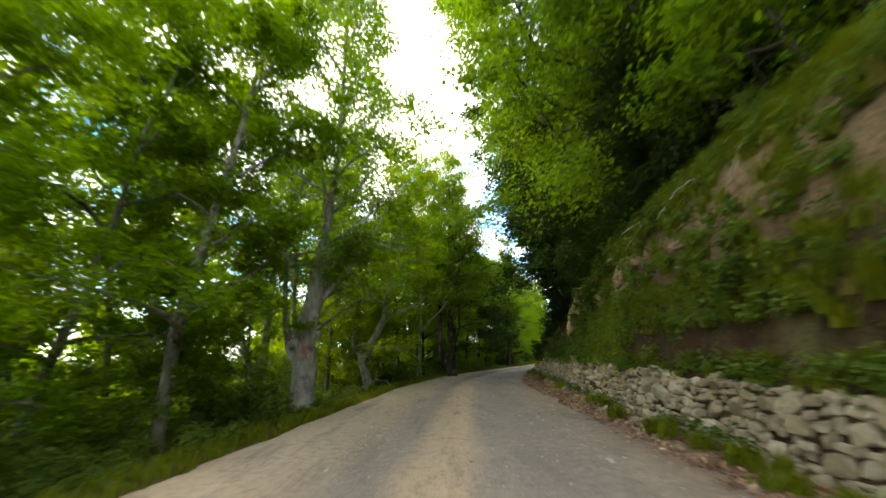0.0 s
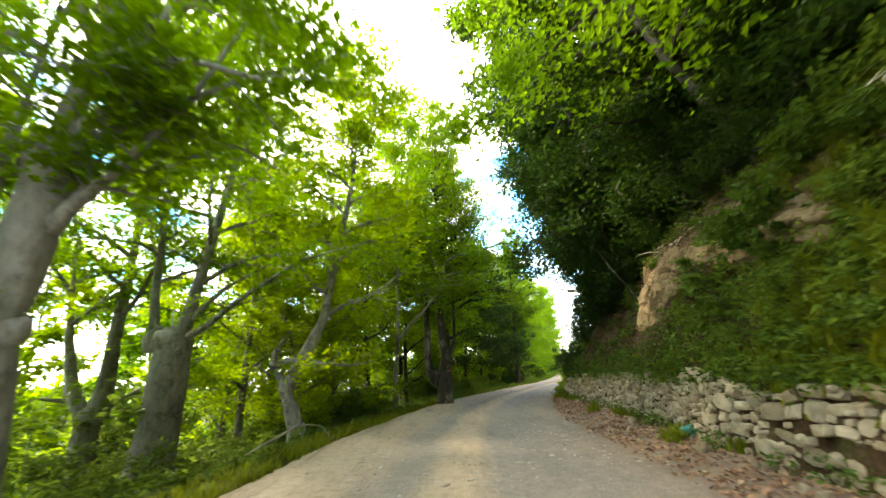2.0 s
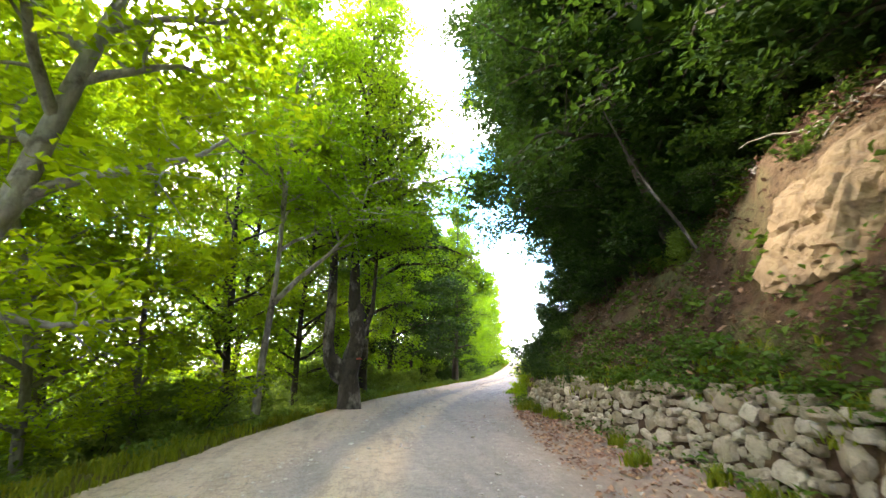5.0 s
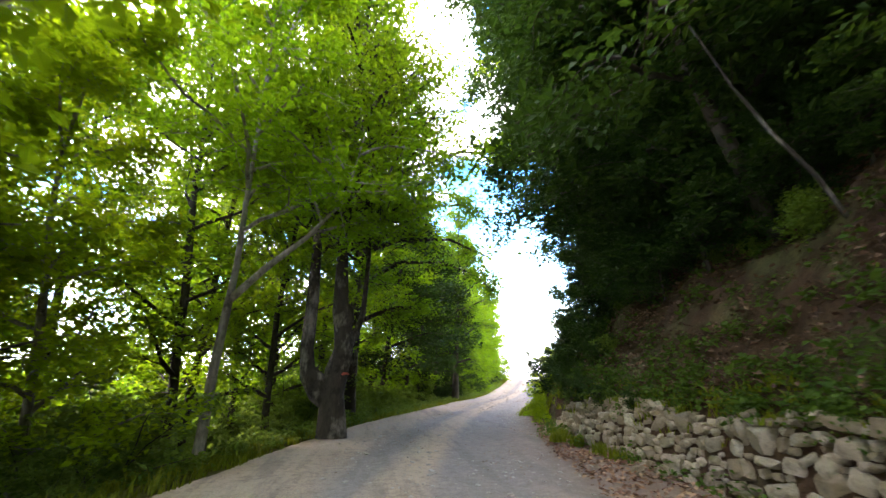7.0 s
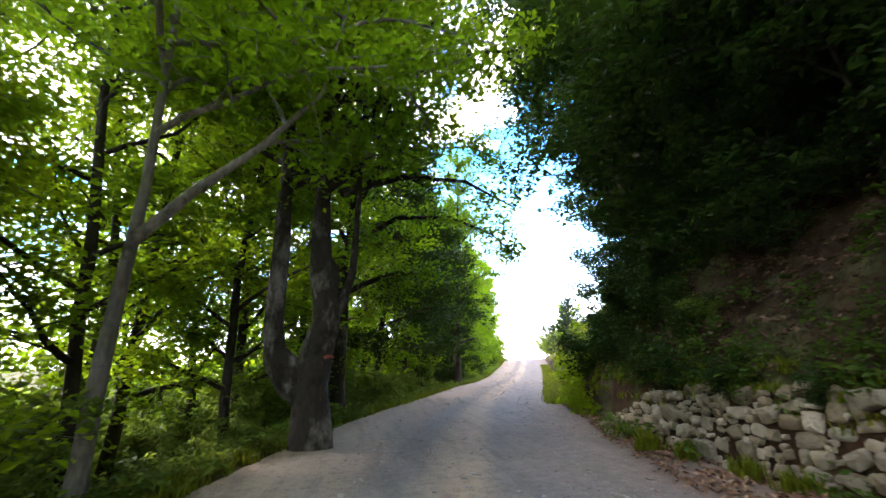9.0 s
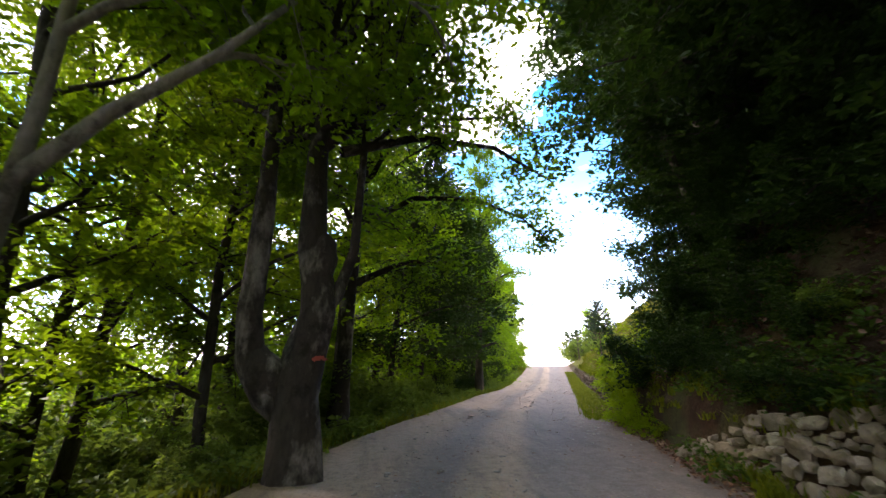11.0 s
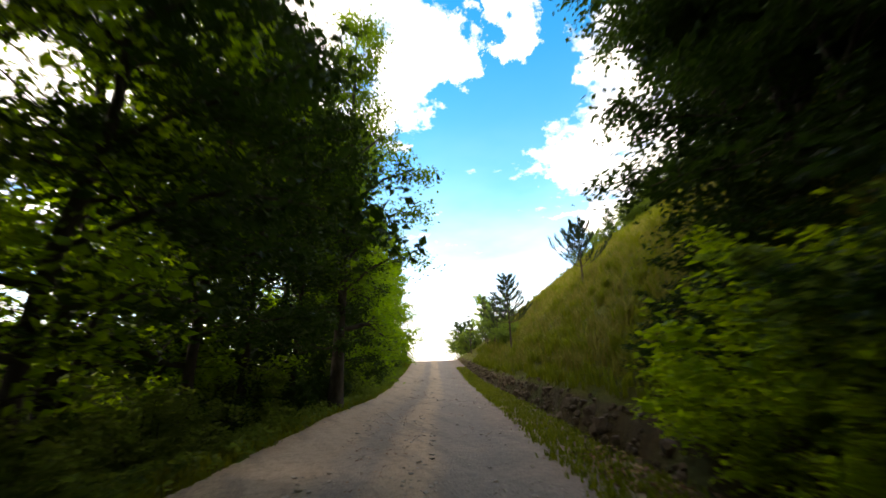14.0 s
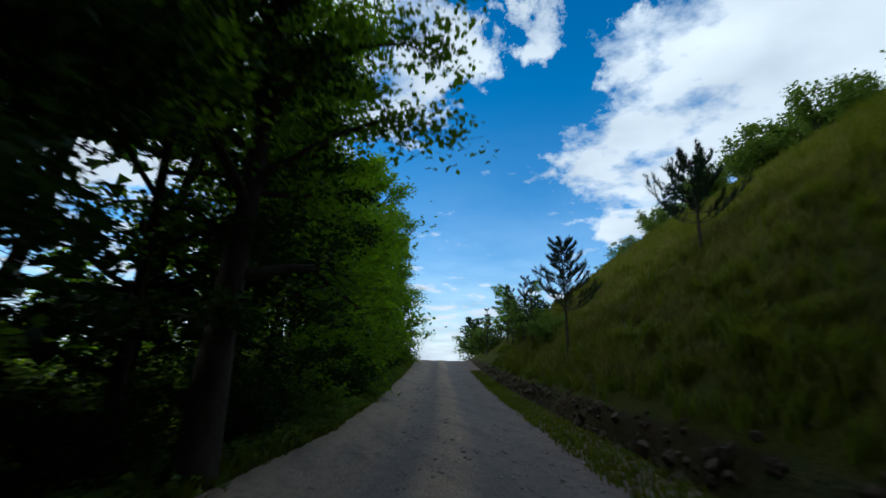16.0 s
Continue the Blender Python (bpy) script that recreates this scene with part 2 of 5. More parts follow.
def road_material():
    m = Nodes("gravel road")
    across = m.attr("across")
    wob = m.math("MULTIPLY_ADD", m.noise(0.35, 3), 0.10, across)
    # tan verge, grey wheel tracks, ochre middle strip
    bands = m.ramp(wob, [(0.0, (0.36, 0.265, 0.185)), (0.16, (0.43, 0.33, 0.25)), (0.30, (0.36, 0.27, 0.20)), (0.37, (0.245, 0.205, 0.178)),
                         (0.43, (0.235, 0.197, 0.172)), (0.48, (0.40, 0.295, 0.21)), (0.56, (0.45, 0.325, 0.225)), (0.61, (0.255, 0.212, 0.185)),
                         (0.76, (0.225, 0.188, 0.165)), (0.85, (0.25, 0.195, 0.16)), (0.93, (0.215, 0.155, 0.122)), (1.0, (0.19, 0.125, 0.092))])
    patch = m.noise(1.3, 6, 0.65)
    col = m.mix(m.ramp(patch, [(0.46, 0.0), (0.70, 0.35)]), bands, (0.36, 0.29, 0.225))
    streaks = m.noise(0.9, 6, 0.7, (2.2, 0.3, 1))
    col = m.mix(m.ramp(streaks, [(0.5, 0.0), (0.62, 0.55)]), col, (0.172, 0.145, 0.125))
    clumps = m.noise(7, 6, 0.78)
    col = m.mix(m.ramp(clumps, [(0.40, 0.40), (0.50, 0.0)]), col, (0.14, 0.11, 0.088))
    col = m.mix(m.ramp(clumps, [(0.56, 0.0), (0.68, 0.45)]), col, (0.44, 0.35, 0.27))
    grit = m.noise(30, 5, 0.75)
    col = m.mix(m.ramp(grit, [(0.36, 0.42), (0.50, 0.0)]), col, (0.075, 0.064, 0.055))
    stones = m.cells(22)
    strewn = m.ramp(m.noise(1.1, 5, 0.7), [(0.46, 0.0), (0.58, 1.0)])
    col = m.mix(m.math("MULTIPLY", strewn, m.ramp(stones, [(0.12, 0.5), (0.24, 0.0)])), col, (0.44, 0.41, 0.37))
    h = m.math("ADD", m.math("MULTIPLY", grit, 0.6), m.math("MULTIPLY", m.cells(26), -0.8))
    return m.done(m.surface(col, 0.92, 0.15, m.bump(h, 0.7, 0.02)))


def ground_material():
    m = Nodes("forest ground")
    grassy, soil = m.attr("grassy"), m.attr("soil")
    litter = m.mix(m.noise(7, 5, 0.7), (0.055, 0.042, 0.026), (0.15, 0.105, 0.062))
    litter = m.mix(m.ramp(m.noise(1.1, 4), [(0.45, 0.0), (0.62, 0.7)]), litter, (0.045, 0.07, 0.02))
    earth = m.mix(m.ramp(m.noise(2.4, 6, 0.7), [(0.35, 0.0), (0.65, 1.0)]), (0.036, 0.019, 0.011), (0.085, 0.046, 0.026))
    earth = m.mix(m.ramp(m.noise(0.8, 4), [(0.52, 0.0), (0.66, 0.8)]), earth, (0.10, 0.11, 0.04))
    turf = m.mix(m.noise(1.3, 5, 0.6), (0.055, 0.072, 0.006), (0.13, 0.12, 0.014))
    edge = m.math("MULTIPLY_ADD", m.noise(2.0, 4), 0.6, -0.3)
    clay = m.mix(m.noise(3.5, 6, 0.7), (0.20, 0.13, 0.068), (0.40, 0.28, 0.165))
    earth = m.mix(m.math("ADD", m.attr("clay"), m.math("MULTIPLY", edge, 1.5), 0.0, True), earth, clay)
    col = m.mix(m.math("ADD", soil, edge, 0.0, True), litter, earth)
    col = m.mix(m.math("ADD", grassy, edge, 0.0, True), col, turf)
    col = m.mix(m.ramp(m.noise(18, 5, 0.75), [(0.36, 0.6), (0.52, 0.0)]), col, (0.025, 0.017, 0.011))
    h = m.math("ADD", m.noise(9, 6, 0.7), m.math("MULTIPLY", m.noise(40, 4, 0.7), 0.35))
    return m.done(m.surface(col, 0.95, 0.1, m.bump(h, 1.0, 0.10)))


def stone_material(name, pale, warm, dark, scale=1.0, cracks=0.0):
    m = Nodes(name)
    r = m.object_random()
    isl = m.island_random()
    col = m.mix(m.math("FRACT", m.math("ADD", r, isl)), pale, warm)
    col = m.mix(m.ramp(m.noise(3.0 * scale, 6, 0.7), [(0.48, 0.0), (0.68, 0.75)]), col, dark)
    fine = m.noise(24 * scale, 5, 0.7)
    col = m.mix(m.ramp(fine, [(0.36, 0.4), (0.55, 0.0)]), col, dark)
    h = m.math("ADD", m.noise(6 * scale, 6, 0.65), m.math("MULTIPLY", fine, 0.4))
    if cracks:
        split = m.ramp(m.cells(cracks, "DISTANCE_TO_EDGE"), [(0.0, 0.0), (0.07, 1.0)])
        col = m.mix(m.math("MULTIPLY", m.math("SUBTRACT", 1.0, split), 0.3), col, dark)
        h = m.math("ADD", h, m.math("MULTIPLY", split, 0.5))
    return m.done(m.surface(col, 0.9, 0.2, m.bump(h, 0.9, 0.04)))


M["road"] = road_material()
M["ground"] = ground_material()
M["stone"] = stone_material("limestone", (0.42, 0.35, 0.255), (0.25, 0.19, 0.12), (0.095, 0.075, 0.05))
M["rock"] = stone_material("weathered rock", (0.23, 0.16, 0.088), (0.17, 0.115, 0.064), (0.075, 0.048, 0.029), 0.9, 1.7)
M["pebble"] = stone_material("road stones", (0.44, 0.395, 0.345), (0.33, 0.275, 0.225), (0.20, 0.165, 0.135))


def plain(name, col, rough=0.6, spec=0.3, vary=0.25):
    m = Nodes(name)
    c = m.mix(m.noise(30, 4), tuple(v * (1 - vary) for v in col), col)
    return m.done(m.surface(c, rough, spec))


def litter_material(tone=1.0):
    m = Nodes("fallen leaves")
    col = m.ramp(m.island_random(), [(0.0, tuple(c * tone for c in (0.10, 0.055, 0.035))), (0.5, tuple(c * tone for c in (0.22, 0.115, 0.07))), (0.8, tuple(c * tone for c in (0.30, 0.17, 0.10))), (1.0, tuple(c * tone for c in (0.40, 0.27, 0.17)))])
    return m.done(m.surface(col, 0.8, 0.2))


M["earth"] = stone_material("clods of earth", (0.10, 0.07, 0.045), (0.15, 0.11, 0.075), (0.05, 0.035, 0.024))
M["litter"] = litter_material()
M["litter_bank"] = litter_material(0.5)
M["red_paint"] = plain("faded red paint", (0.40, 0.09, 0.06), 0.8)
M["teal_plastic"] = plain("teal plastic film", (0.02, 0.16, 0.15), 0.4, 0.5)


# ---- mesh helpers ----
def fast_mesh(name, verts, faces, smooth=False):
    """A mesh from an (n, 3) array and an (m, k) array of faces with k corners each."""
    verts, faces = np.asarray(verts, np.float32), np.asarray(faces, np.int32)
    me = bpy.data.meshes.new(name)
    k = faces.shape[1]
    me.vertices.add(len(verts))
    me.vertices.foreach_set("co", verts.ravel())
    me.loops.add(faces.size)
    me.loops.foreach_set("vertex_index", faces.ravel())
    me.polygons.add(len(faces))
    me.polygons.foreach_set("loop_start", np.arange(0, faces.size, k, dtype=np.int32))
    me.polygons.foreach_set("use_smooth", np.full(len(faces), smooth))
    me.update(calc_edges=True)
    me.validate()
    return me


def part(name, me, material, parent=None, label=""):
    ob = new(name, me)
    if material and not me.materials:
        me.materials.append(material)
    if parent:
        ob.parent = parent
    return tagged(ob, label) if label else ob


def bm_mesh(name, bm, smooth=False):
    me = bpy.data.meshes.new(name)
    bm.to_mesh(me)
    bm.free()
    for p in me.polygons:
        p.use_smooth = smooth
    return me


class Wood:
    """Tapered tubes gathered into one mesh."""

    def __init__(self):
        self.v, self.f, self.count = [], [], 0

    def tube(self, pts, rad, sides=7, rough=0.0, rng=None):
        pts = np.asarray(pts, float)
        n = len(pts)
        tan = np.gradient(pts, axis=0)
        tan /= np.linalg.norm(tan, axis=1)[:, None] + 1e-9
        ref = np.array([0.9, 0.1, 0.05]) if abs(tan[0][0]) < 0.8 else np.array([0.05, 0.9, 0.1])
        side = np.cross(tan, ref)
        side /= np.linalg.norm(side, axis=1)[:, None] + 1e-9
        other = np.cross(tan, side)
        ang = np.linspace(0, 2 * np.pi, sides, endpoint=False)
        r = np.asarray(rad, float)[:, None] * np.ones(sides)
        if rough and rng is not None:
            r = r * (1 + rough * rng.normal(size=(n, sides)))
        ring = pts[:, None] + r[..., None] * (np.cos(ang)[None, :, None] * side[:, None] + np.sin(ang)[None, :, None] * other[:, None])
        self.v.append(ring.reshape(-1, 3))
        a = np.arange(n - 1)[:, None] * sides + np.arange(sides)
        b = np.arange(n - 1)[:, None] * sides + (np.arange(sides) + 1) % sides
        self.f.append(np.stack([a, b, b + sides, a + sides], -1).reshape(-1, 4) + self.count)
        self.count += n * sides

    def mesh(self, name):
        return fast_mesh(name, np.concatenate(self.v), np.concatenate(self.f), True)


def wander(rng, start, way, length, n, bend=0.15, lift=0.0):
    """A crooked line from start."""
    pts = [np.array(start, float)]
    d = np.array(way, float)
    d /= np.linalg.norm(d)
    for _ in range(n):
        d = d + rng.normal(size=3) * bend + np.array([0, 0, lift])
        d /= np.linalg.norm(d)
        pts.append(pts[-1] + d * length / n)
    return np.array(pts)


def leaf_mesh(name, rng, spots, size, flat=0.45, spread=(0.22, 0.22, 0.10), count=10000, aspect=0.62, simple=False):
    """Folded kite-shaped leaves round the given spots."""
    spots = np.asarray(spots)
    p = spots[rng.integers(0, len(spots), count)] + rng.normal(size=(count, 3)) * spread
    az = rng.uniform(0, 2 * np.pi, count)
    nrm = np.stack([rng.normal(size=count) * flat, rng.normal(size=count) * flat, np.ones(count)], -1)
    nrm /= np.linalg.norm(nrm, axis=1)[:, None]
    d = np.stack([np.cos(az), np.sin(az), np.zeros(count)], -1)
    d -= (d * nrm).sum(1)[:, None] * nrm
    d /= np.linalg.norm(d, axis=1)[:, None]
    s = np.cross(nrm, d)
    ln = (size * rng.uniform(0.65, 1.3, count))[:, None]
    wd = ln * aspect * 0.5
    up = nrm * wd * 0.35
    if simple:
        v = np.stack([p - s * wd, p + s * wd, p + d * ln], 1)
        return fast_mesh(name, v.reshape(-1, 3), np.arange(count * 3).reshape(-1, 3))
    v = np.stack([p, p + d * ln * 0.45 + s * wd + up, p + d * ln - up * 0.6, p + d * ln * 0.45 - s * wd + up], 1)
    base = np.arange(count)[:, None] * 4
    f = np.concatenate([base + [0, 1, 2], base + [0, 2, 3]])
    return fast_mesh(name, v.reshape(-1, 3), f)


def branching(rng, wood, line, r0, spots, subs=6, sub_len=1.0, start=0.3, flat=0.5, twigs=True):
    """Side shoots along a limb; the shoots' points become leaf spots."""
    n = len(line)
    total = np.linalg.norm(np.diff(line, axis=0), axis=1).sum()
    for k in range(subs):
        u = start + (1 - start) * (k + rng.uniform(0.1, 0.9)) / subs
        i = min(int(u * (n - 1)), n - 2)
        q = line[i] + (line[i + 1] - line[i]) * (u * (n - 1) - i)
        along = line[i + 1] - line[i]
        along /= np.linalg.norm(along)
        az = rng.uniform(0, 2 * np.pi)
        sidew = np.array([np.cos(az), np.sin(az), rng.normal() * flat * 0.5])
        way = along * 0.7 + sidew
        way[2] *= flat + 0.2
        ln = sub_len * rng.uniform(0.6, 1.25) * (1.15 - 0.55 * u)
        shoot = wander(rng, q, way, ln, 4, 0.18, -0.03)
        rr = max(r0 * (1 - u) * 0.5, 0.008)
        if twigs:
            wood.tube(shoot, np.linspace(rr, 0.004, 5), 3)
        spots.extend(shoot[1:])
        for w in (0.3, 0.6, 0.9):
            j = shoot[min(int(w * 4), 3)]
            tip = wander(rng, j, way + rng.normal(size=3) * [1.0, 1.0, 0.5], ln * 0.6, 3, 0.2, -0.08)
            if twigs:
                wood.tube(tip[::3], (rr * 0.5, 0.003), 3)
            spots.extend(tip[1:])
            spots.append((tip[1] + tip[2]) / 2)
    spots.extend(line[int(n * 0.6):])


def grow_tree(seed, height, r0, spread, limbs, low, trunk=None, leaves=18000, size=0.10, subs=6, lean=(0, 0), boughs=(), sub_len=None, upward=0.55, loose=0.19, simple=False, burls=()):
    """Wood mesh and leaf mesh of a broadleaved tree. trunk: own centre lines as [(points, radius[, share of it left at the end]), ...]; the limbs spring from them."""
    rng = np.random.default_rng(seed)
    wood, spots = Wood(), []
    if trunk is None:
        line = wander(rng, (0, 0, -0.5), (lean[0], lean[1], 1), height, 14, 0.05, 0.06)
        trunk = [(line, r0)]
    for line, r, *left in trunk:
        end = left[0] if left else 0.0
        line = np.asarray(line, float)
        n = len(line)
        rad = r * (end + (1 - end) * (1 - np.linspace(0, 1, n)) ** 0.8) + 0.012
        if line[0][2] < 0.1:
            rad[0] *= 1.35
        wood.tube(line, rad, 12 if r > 0.15 else 8, 0.08 if r > 0.15 else 0.05, rng)
        top = line[:, 2].max()
        for k in range(max(2, int(limbs * (top - low) / max(height - low, 1)))):
            z = low + (top - low) * ((k + rng.uniform(0.2, 0.8)) / limbs * max(height - low, 1) / max(top - low, 0.5)) ** 0.9
            i = int(np.clip(np.searchsorted(line[:, 2], z), 1, n - 1))
            a, b = line[i - 1], line[i]
            q = a + (b - a) * np.clip((z - a[2]) / max(b[2] - a[2], 1e-3), 0, 1)
            u = np.clip(z / height, 0, 1)
            az = k * 2.4 + rng.uniform(-0.5, 0.5)
            way = (np.cos(az), np.sin(az), upward + 0.8 * u * u)
            ln = spread * rng.uniform(0.65, 1.15) * (1.0 - 0.6 * u ** 1.5)
            limb = wander(rng, q, way, ln, 7, 0.16, -0.03)
            rr = min(r * 0.45 * (1 - u) + 0.02, 0.10)
            wood.tube(limb, np.linspace(rr, 0.012, 8), 4 if simple else 6)
            branching(rng, wood, limb, rr, spots, subs, sub_len or ln * 0.5, 0.18, 0.5, not simple)
    for a, b, r in burls:
        u = np.linspace(0, 1, 9)[:, None]
        wood.tube(np.array(a) * (1 - u) + np.array(b) * u, r * np.sin(np.linspace(0.12, np.pi - 0.12, 9)) ** 0.6, 12, 0.09, rng)
    arms = []
    for line, r in boughs:
        line = np.asarray(line, float)
        stem, wood = wood, Wood()
        wood.tube(line, np.linspace(r, r * 0.2, len(line)), 7)
        branching(rng, wood, line, r, spots, subs + 3, 1.0, 0.3)
        arms.append(wood.mesh("bough"))
        wood = stem
    crown = leaf_mesh("crown", rng, spots, size, 0.6, (loose, loose, loose * 0.7), leaves, 0.62 if not simple else 0.9, simple)
    return wood.mesh("trunk"), crown, arms


def tree_thing(name, meshes, bark, leaf, label, category="tree", group="", at=None):
    root = new(name)
    trunk = part("trunk", meshes[0], bark, root)
    for arm in meshes[2]:
        part("bough", arm, bark, trunk)
    part("crown", meshes[1], leaf, root)
    tagged(root, label, category, group)
    if at is not None:
        root.matrix_basis = at
    return root


def placed(x, y, z, turn=0.0, size=1.0, tilt=0.0):
    return Matrix.Translation((x, y, z)) @ Euler((tilt, 0, turn)).to_matrix().to_4x4() @ Matrix.Diagonal((size, size, size, 1))


# ---- lie of the land ----
LEFT_Y = [-60, 0, 7, 13, 18, 21, 24.5, 28.5, 31, 33.3, 36.4, 39, 42, 45, 47, 54.5, 59, 68, 80, 120, 400]
LEFT_X = [-4, -3.6, -3.1, -2.6, -2.2, -1.75, -1.05, -0.08, 0.7, 1.68, 3.1, 4.22, 5.42, 6.95, 7.95, 10.9, 12.6, 16.3, 21.0, 36, 140]
RIGHT_Y = [-60, 0, 9, 15, 18, 21.5, 25, 28, 30, 34, 38.7, 41, 46, 54, 62, 72, 80, 120, 400]
RIGHT_X = [2.2, 2.5, 2.9, 3.2, 3.35, 3.75, 4.4, 5.2, 5.9, 7.1, 8.9, 9.9, 12.0, 15.4, 18.7, 22.6, 26, 41, 145]
WALL_Y = [-60, 0, 5, 9, 15, 19, 22, 26, 28, 30, 32, 34, 36, 38.7, 41, 46, 54, 62, 72, 80, 120, 400]
WALL_X = [3.0, 3.2, 3.4, 3.65, 4.2, 4.7, 4.95, 5.25, 5.55, 6.1, 6.8, 7.6, 8.4, 9.6, 10.6, 12.7, 16.1, 19.4, 23.3, 26.7, 41.8, 146]
RISE_Y = [-60, 50, 56, 62, 68, 75, 82, 95, 130, 400]
RISE_Z = [0, 0, 0.08, 0.3, 0.7, 1.12, 1.2, 0.6, -2, -6]


def left_x(y):
    return np.interp(y, LEFT_Y, LEFT_X)


def right_x(y):
    return np.interp(y, RIGHT_Y, RIGHT_X)


def wall_x(y):
    return np.interp(y, WALL_Y, WALL_X)


def rise(y):
    return np.interp(y, RISE_Y, RISE_Z)


DROP_D = [0, 0.3, 0.8, 1.5, 2.5, 4, 6, 9, 13, 18, 25, 40, 80, 200, 700]
DROP_Z = [0, 0.03, -0.03, -0.2, -0.5, -0.9, -1.6, -2.8, -4.4, -6.5, -9, -13, -18, -8, 30]
BANK_CLIFF = ([0, 0.12, 0.3, 0.55, 0.85, 1.0, 1.15, 1.6, 2.6, 4.5, 8, 15, 30, 60, 200, 700],
              [0, 0.85, 1.0, 1.55, 2.25, 2.95, 3.6, 4.1, 5.0, 6.6, 9.6, 15, 26, 38, 45, 45])
BANK_SOIL = ([0, 0.12, 0.3, 0.8, 1.4, 1.9, 2.4, 3.0, 4.2, 6.0, 9, 16, 30, 60, 200, 700],
             [0, 0.85, 1.0, 1.55, 2.3, 3.0, 3.6, 4.2, 5.3, 6.9, 9.5, 15, 25, 38, 45, 45])
BANK_GRASS = ([0, 0.15, 0.35, 0.7, 1.3, 2.0, 3.0, 4.0, 5.2, 7.0, 10, 17, 30, 60, 200, 700],
              [0, 0.42, 0.6, 0.85, 1.4, 2.0, 2.9, 3.8, 4.9, 6.2, 8.2, 13, 20, 28, 30, 30])


def bank(y):
    """Offsets and heights of the slope beside the road at y."""
    a, b, c = (np.array(q, float) for q in (BANK_CLIFF, BANK_SOIL, BANK_GRASS))
    a[0][3:8] *= float(np.interp(y, [9, 15], [0.55, 1.0]))
    k = float(np.clip((y - 19.5) / 3.5, 0, 1))
    g = float(np.clip((y - 29) / 6, 0, 1))
    far = float(np.clip((y - 60) / 40, 0, 1))
    d, z = (a * (1 - k) + b * k) * (1 - g) + c * g
    return d, z * (1 - 0.75 * far)


def ground_z(x, y):
    lx, wx = left_x(y), wall_x(y)
    if x < lx:
        return float(np.interp(lx - x, DROP_D, DROP_Z) + rise(y))
    if x > wx:
        d, z = bank(y)
        return float(np.interp(x - wx, d, z) + rise(y))
    return float(rise(y))


def lump(x, y, z, amp, scale=0.6):
    return amp * noise.noise((x * scale, y * scale, z * scale + 3.1))


BANK_STEPS = list(np.arange(0, 1.4, 0.09)) + list(np.arange(1.4, 4.4, 0.2)) + [4.6, 5.2, 6, 7, 8, 10, 12.5, 15, 20, 30, 60, 200, 700]


def build_ground():
    ys = np.concatenate([np.arange(-60, -8, 4), np.arange(-8, 34, 0.16), np.arange(34, 62, 0.3), np.arange(62, 110, 2), np.arange(110, 420, 20)])
    rows, grassy, soil, clay = [], [], [], []
    for y in ys:
        lx, wx, up = left_x(y), wall_x(y), rise(y)
        row = []
        for d, z in list(zip(DROP_D, DROP_Z))[::-1]:
            am = 0.0 if d < 0.2 else min(0.25, 0.05 + d * 0.03)
            x = lx - d
            row.append((x, y, up + z + lump(x, y, 0, am)))
            near = 1.0 if d < 1.2 else 0.35
            grassy.append(near if d > 0.05 else 0.5)
            soil.append(0.3 if d < 0.6 else 0.0)
            clay.append(0.0)
        for k in range(1, 7):
            row.append((lx + (wx - lx) * k / 7, y, up - 0.05))
            grassy.append(0.0)
            soil.append(1.0)
            clay.append(0.0)
        bd, bz = bank(y)
        g = float(np.clip((y - 29) / 6, 0, 1))
        for d in BANK_STEPS:
            k = float(np.interp(d, bd, np.arange(len(bd))))
            z = float(np.interp(d, bd, bz))
            x = wx + d
            am = 0.0 if d < 0.05 else min(0.35, 0.06 + 0.12 * d) * min(1.0, 0.25 + d)
            fine = (0.0 if d < 0.05 else 0.05) * (1 - 0.6 * g) * min(1.0, 0.3 + d)
            rough = lump(x, y, z, fine * 1.6, 2.6) + lump(x, y + 5, z, fine, 6.0)
            row.append((x + lump(x, y, z, am * 0.7, 1.3) - rough, y, up + z + lump(x, y, z, am, 0.9) + rough * 0.6))
            grassy.append(g if k > 2 else 0.25 * g)
            soil.append((1.0 if d < 4.3 - 2.5 * g else 0.15) if y > 21 else (1.0 if d < (2.8 if y > 12 else 1.5) else 0.1))
            clay.append((0.75 if y < 13.5 else 0.35) if 4.6 <= k <= 6.4 and y < 20.5 else 0.0)
        rows.append(row)
    v = np.array(rows)
    n, m = v.shape[:2]
    a = (np.arange(n - 1)[:, None] * m + np.arange(m - 1)).ravel()
    f = np.stack([a, a + 1, a + m + 1, a + m], -1)
    me = fast_mesh("ground", v.reshape(-1, 3), f, True)
    for name, vals in (("grassy", grassy), ("soil", soil), ("clay", clay)):
        at = me.attributes.new(name, "FLOAT", "POINT")
        at.data.foreach_set("value", np.array(vals, np.float32))
    return tagged(part("ground", me, M["ground"]), "forest floor falling away on one side, earth bank and grass slope on the other", "ground", kind="structure")


def road_z(x, y):
    """Height of the worn road surface."""
    w = (x - left_x(y)) / (right_x(y) - left_x(y))
    rut = -0.035 * math.exp(-((w - 0.34) / 0.09) ** 2) - 0.035 * math.exp(-((w - 0.72) / 0.09) ** 2)
    heap = 0.16 * max(0.0, (w - 1.0) * 2.2) if w > 1 else 0.0
    return rise(y) + 0.035 + rut + heap + 0.012 * noise.noise((x * 2.2, y * 2.2, 0)) + 0.02 * noise.noise((x * 0.6, y * 0.4, 5))


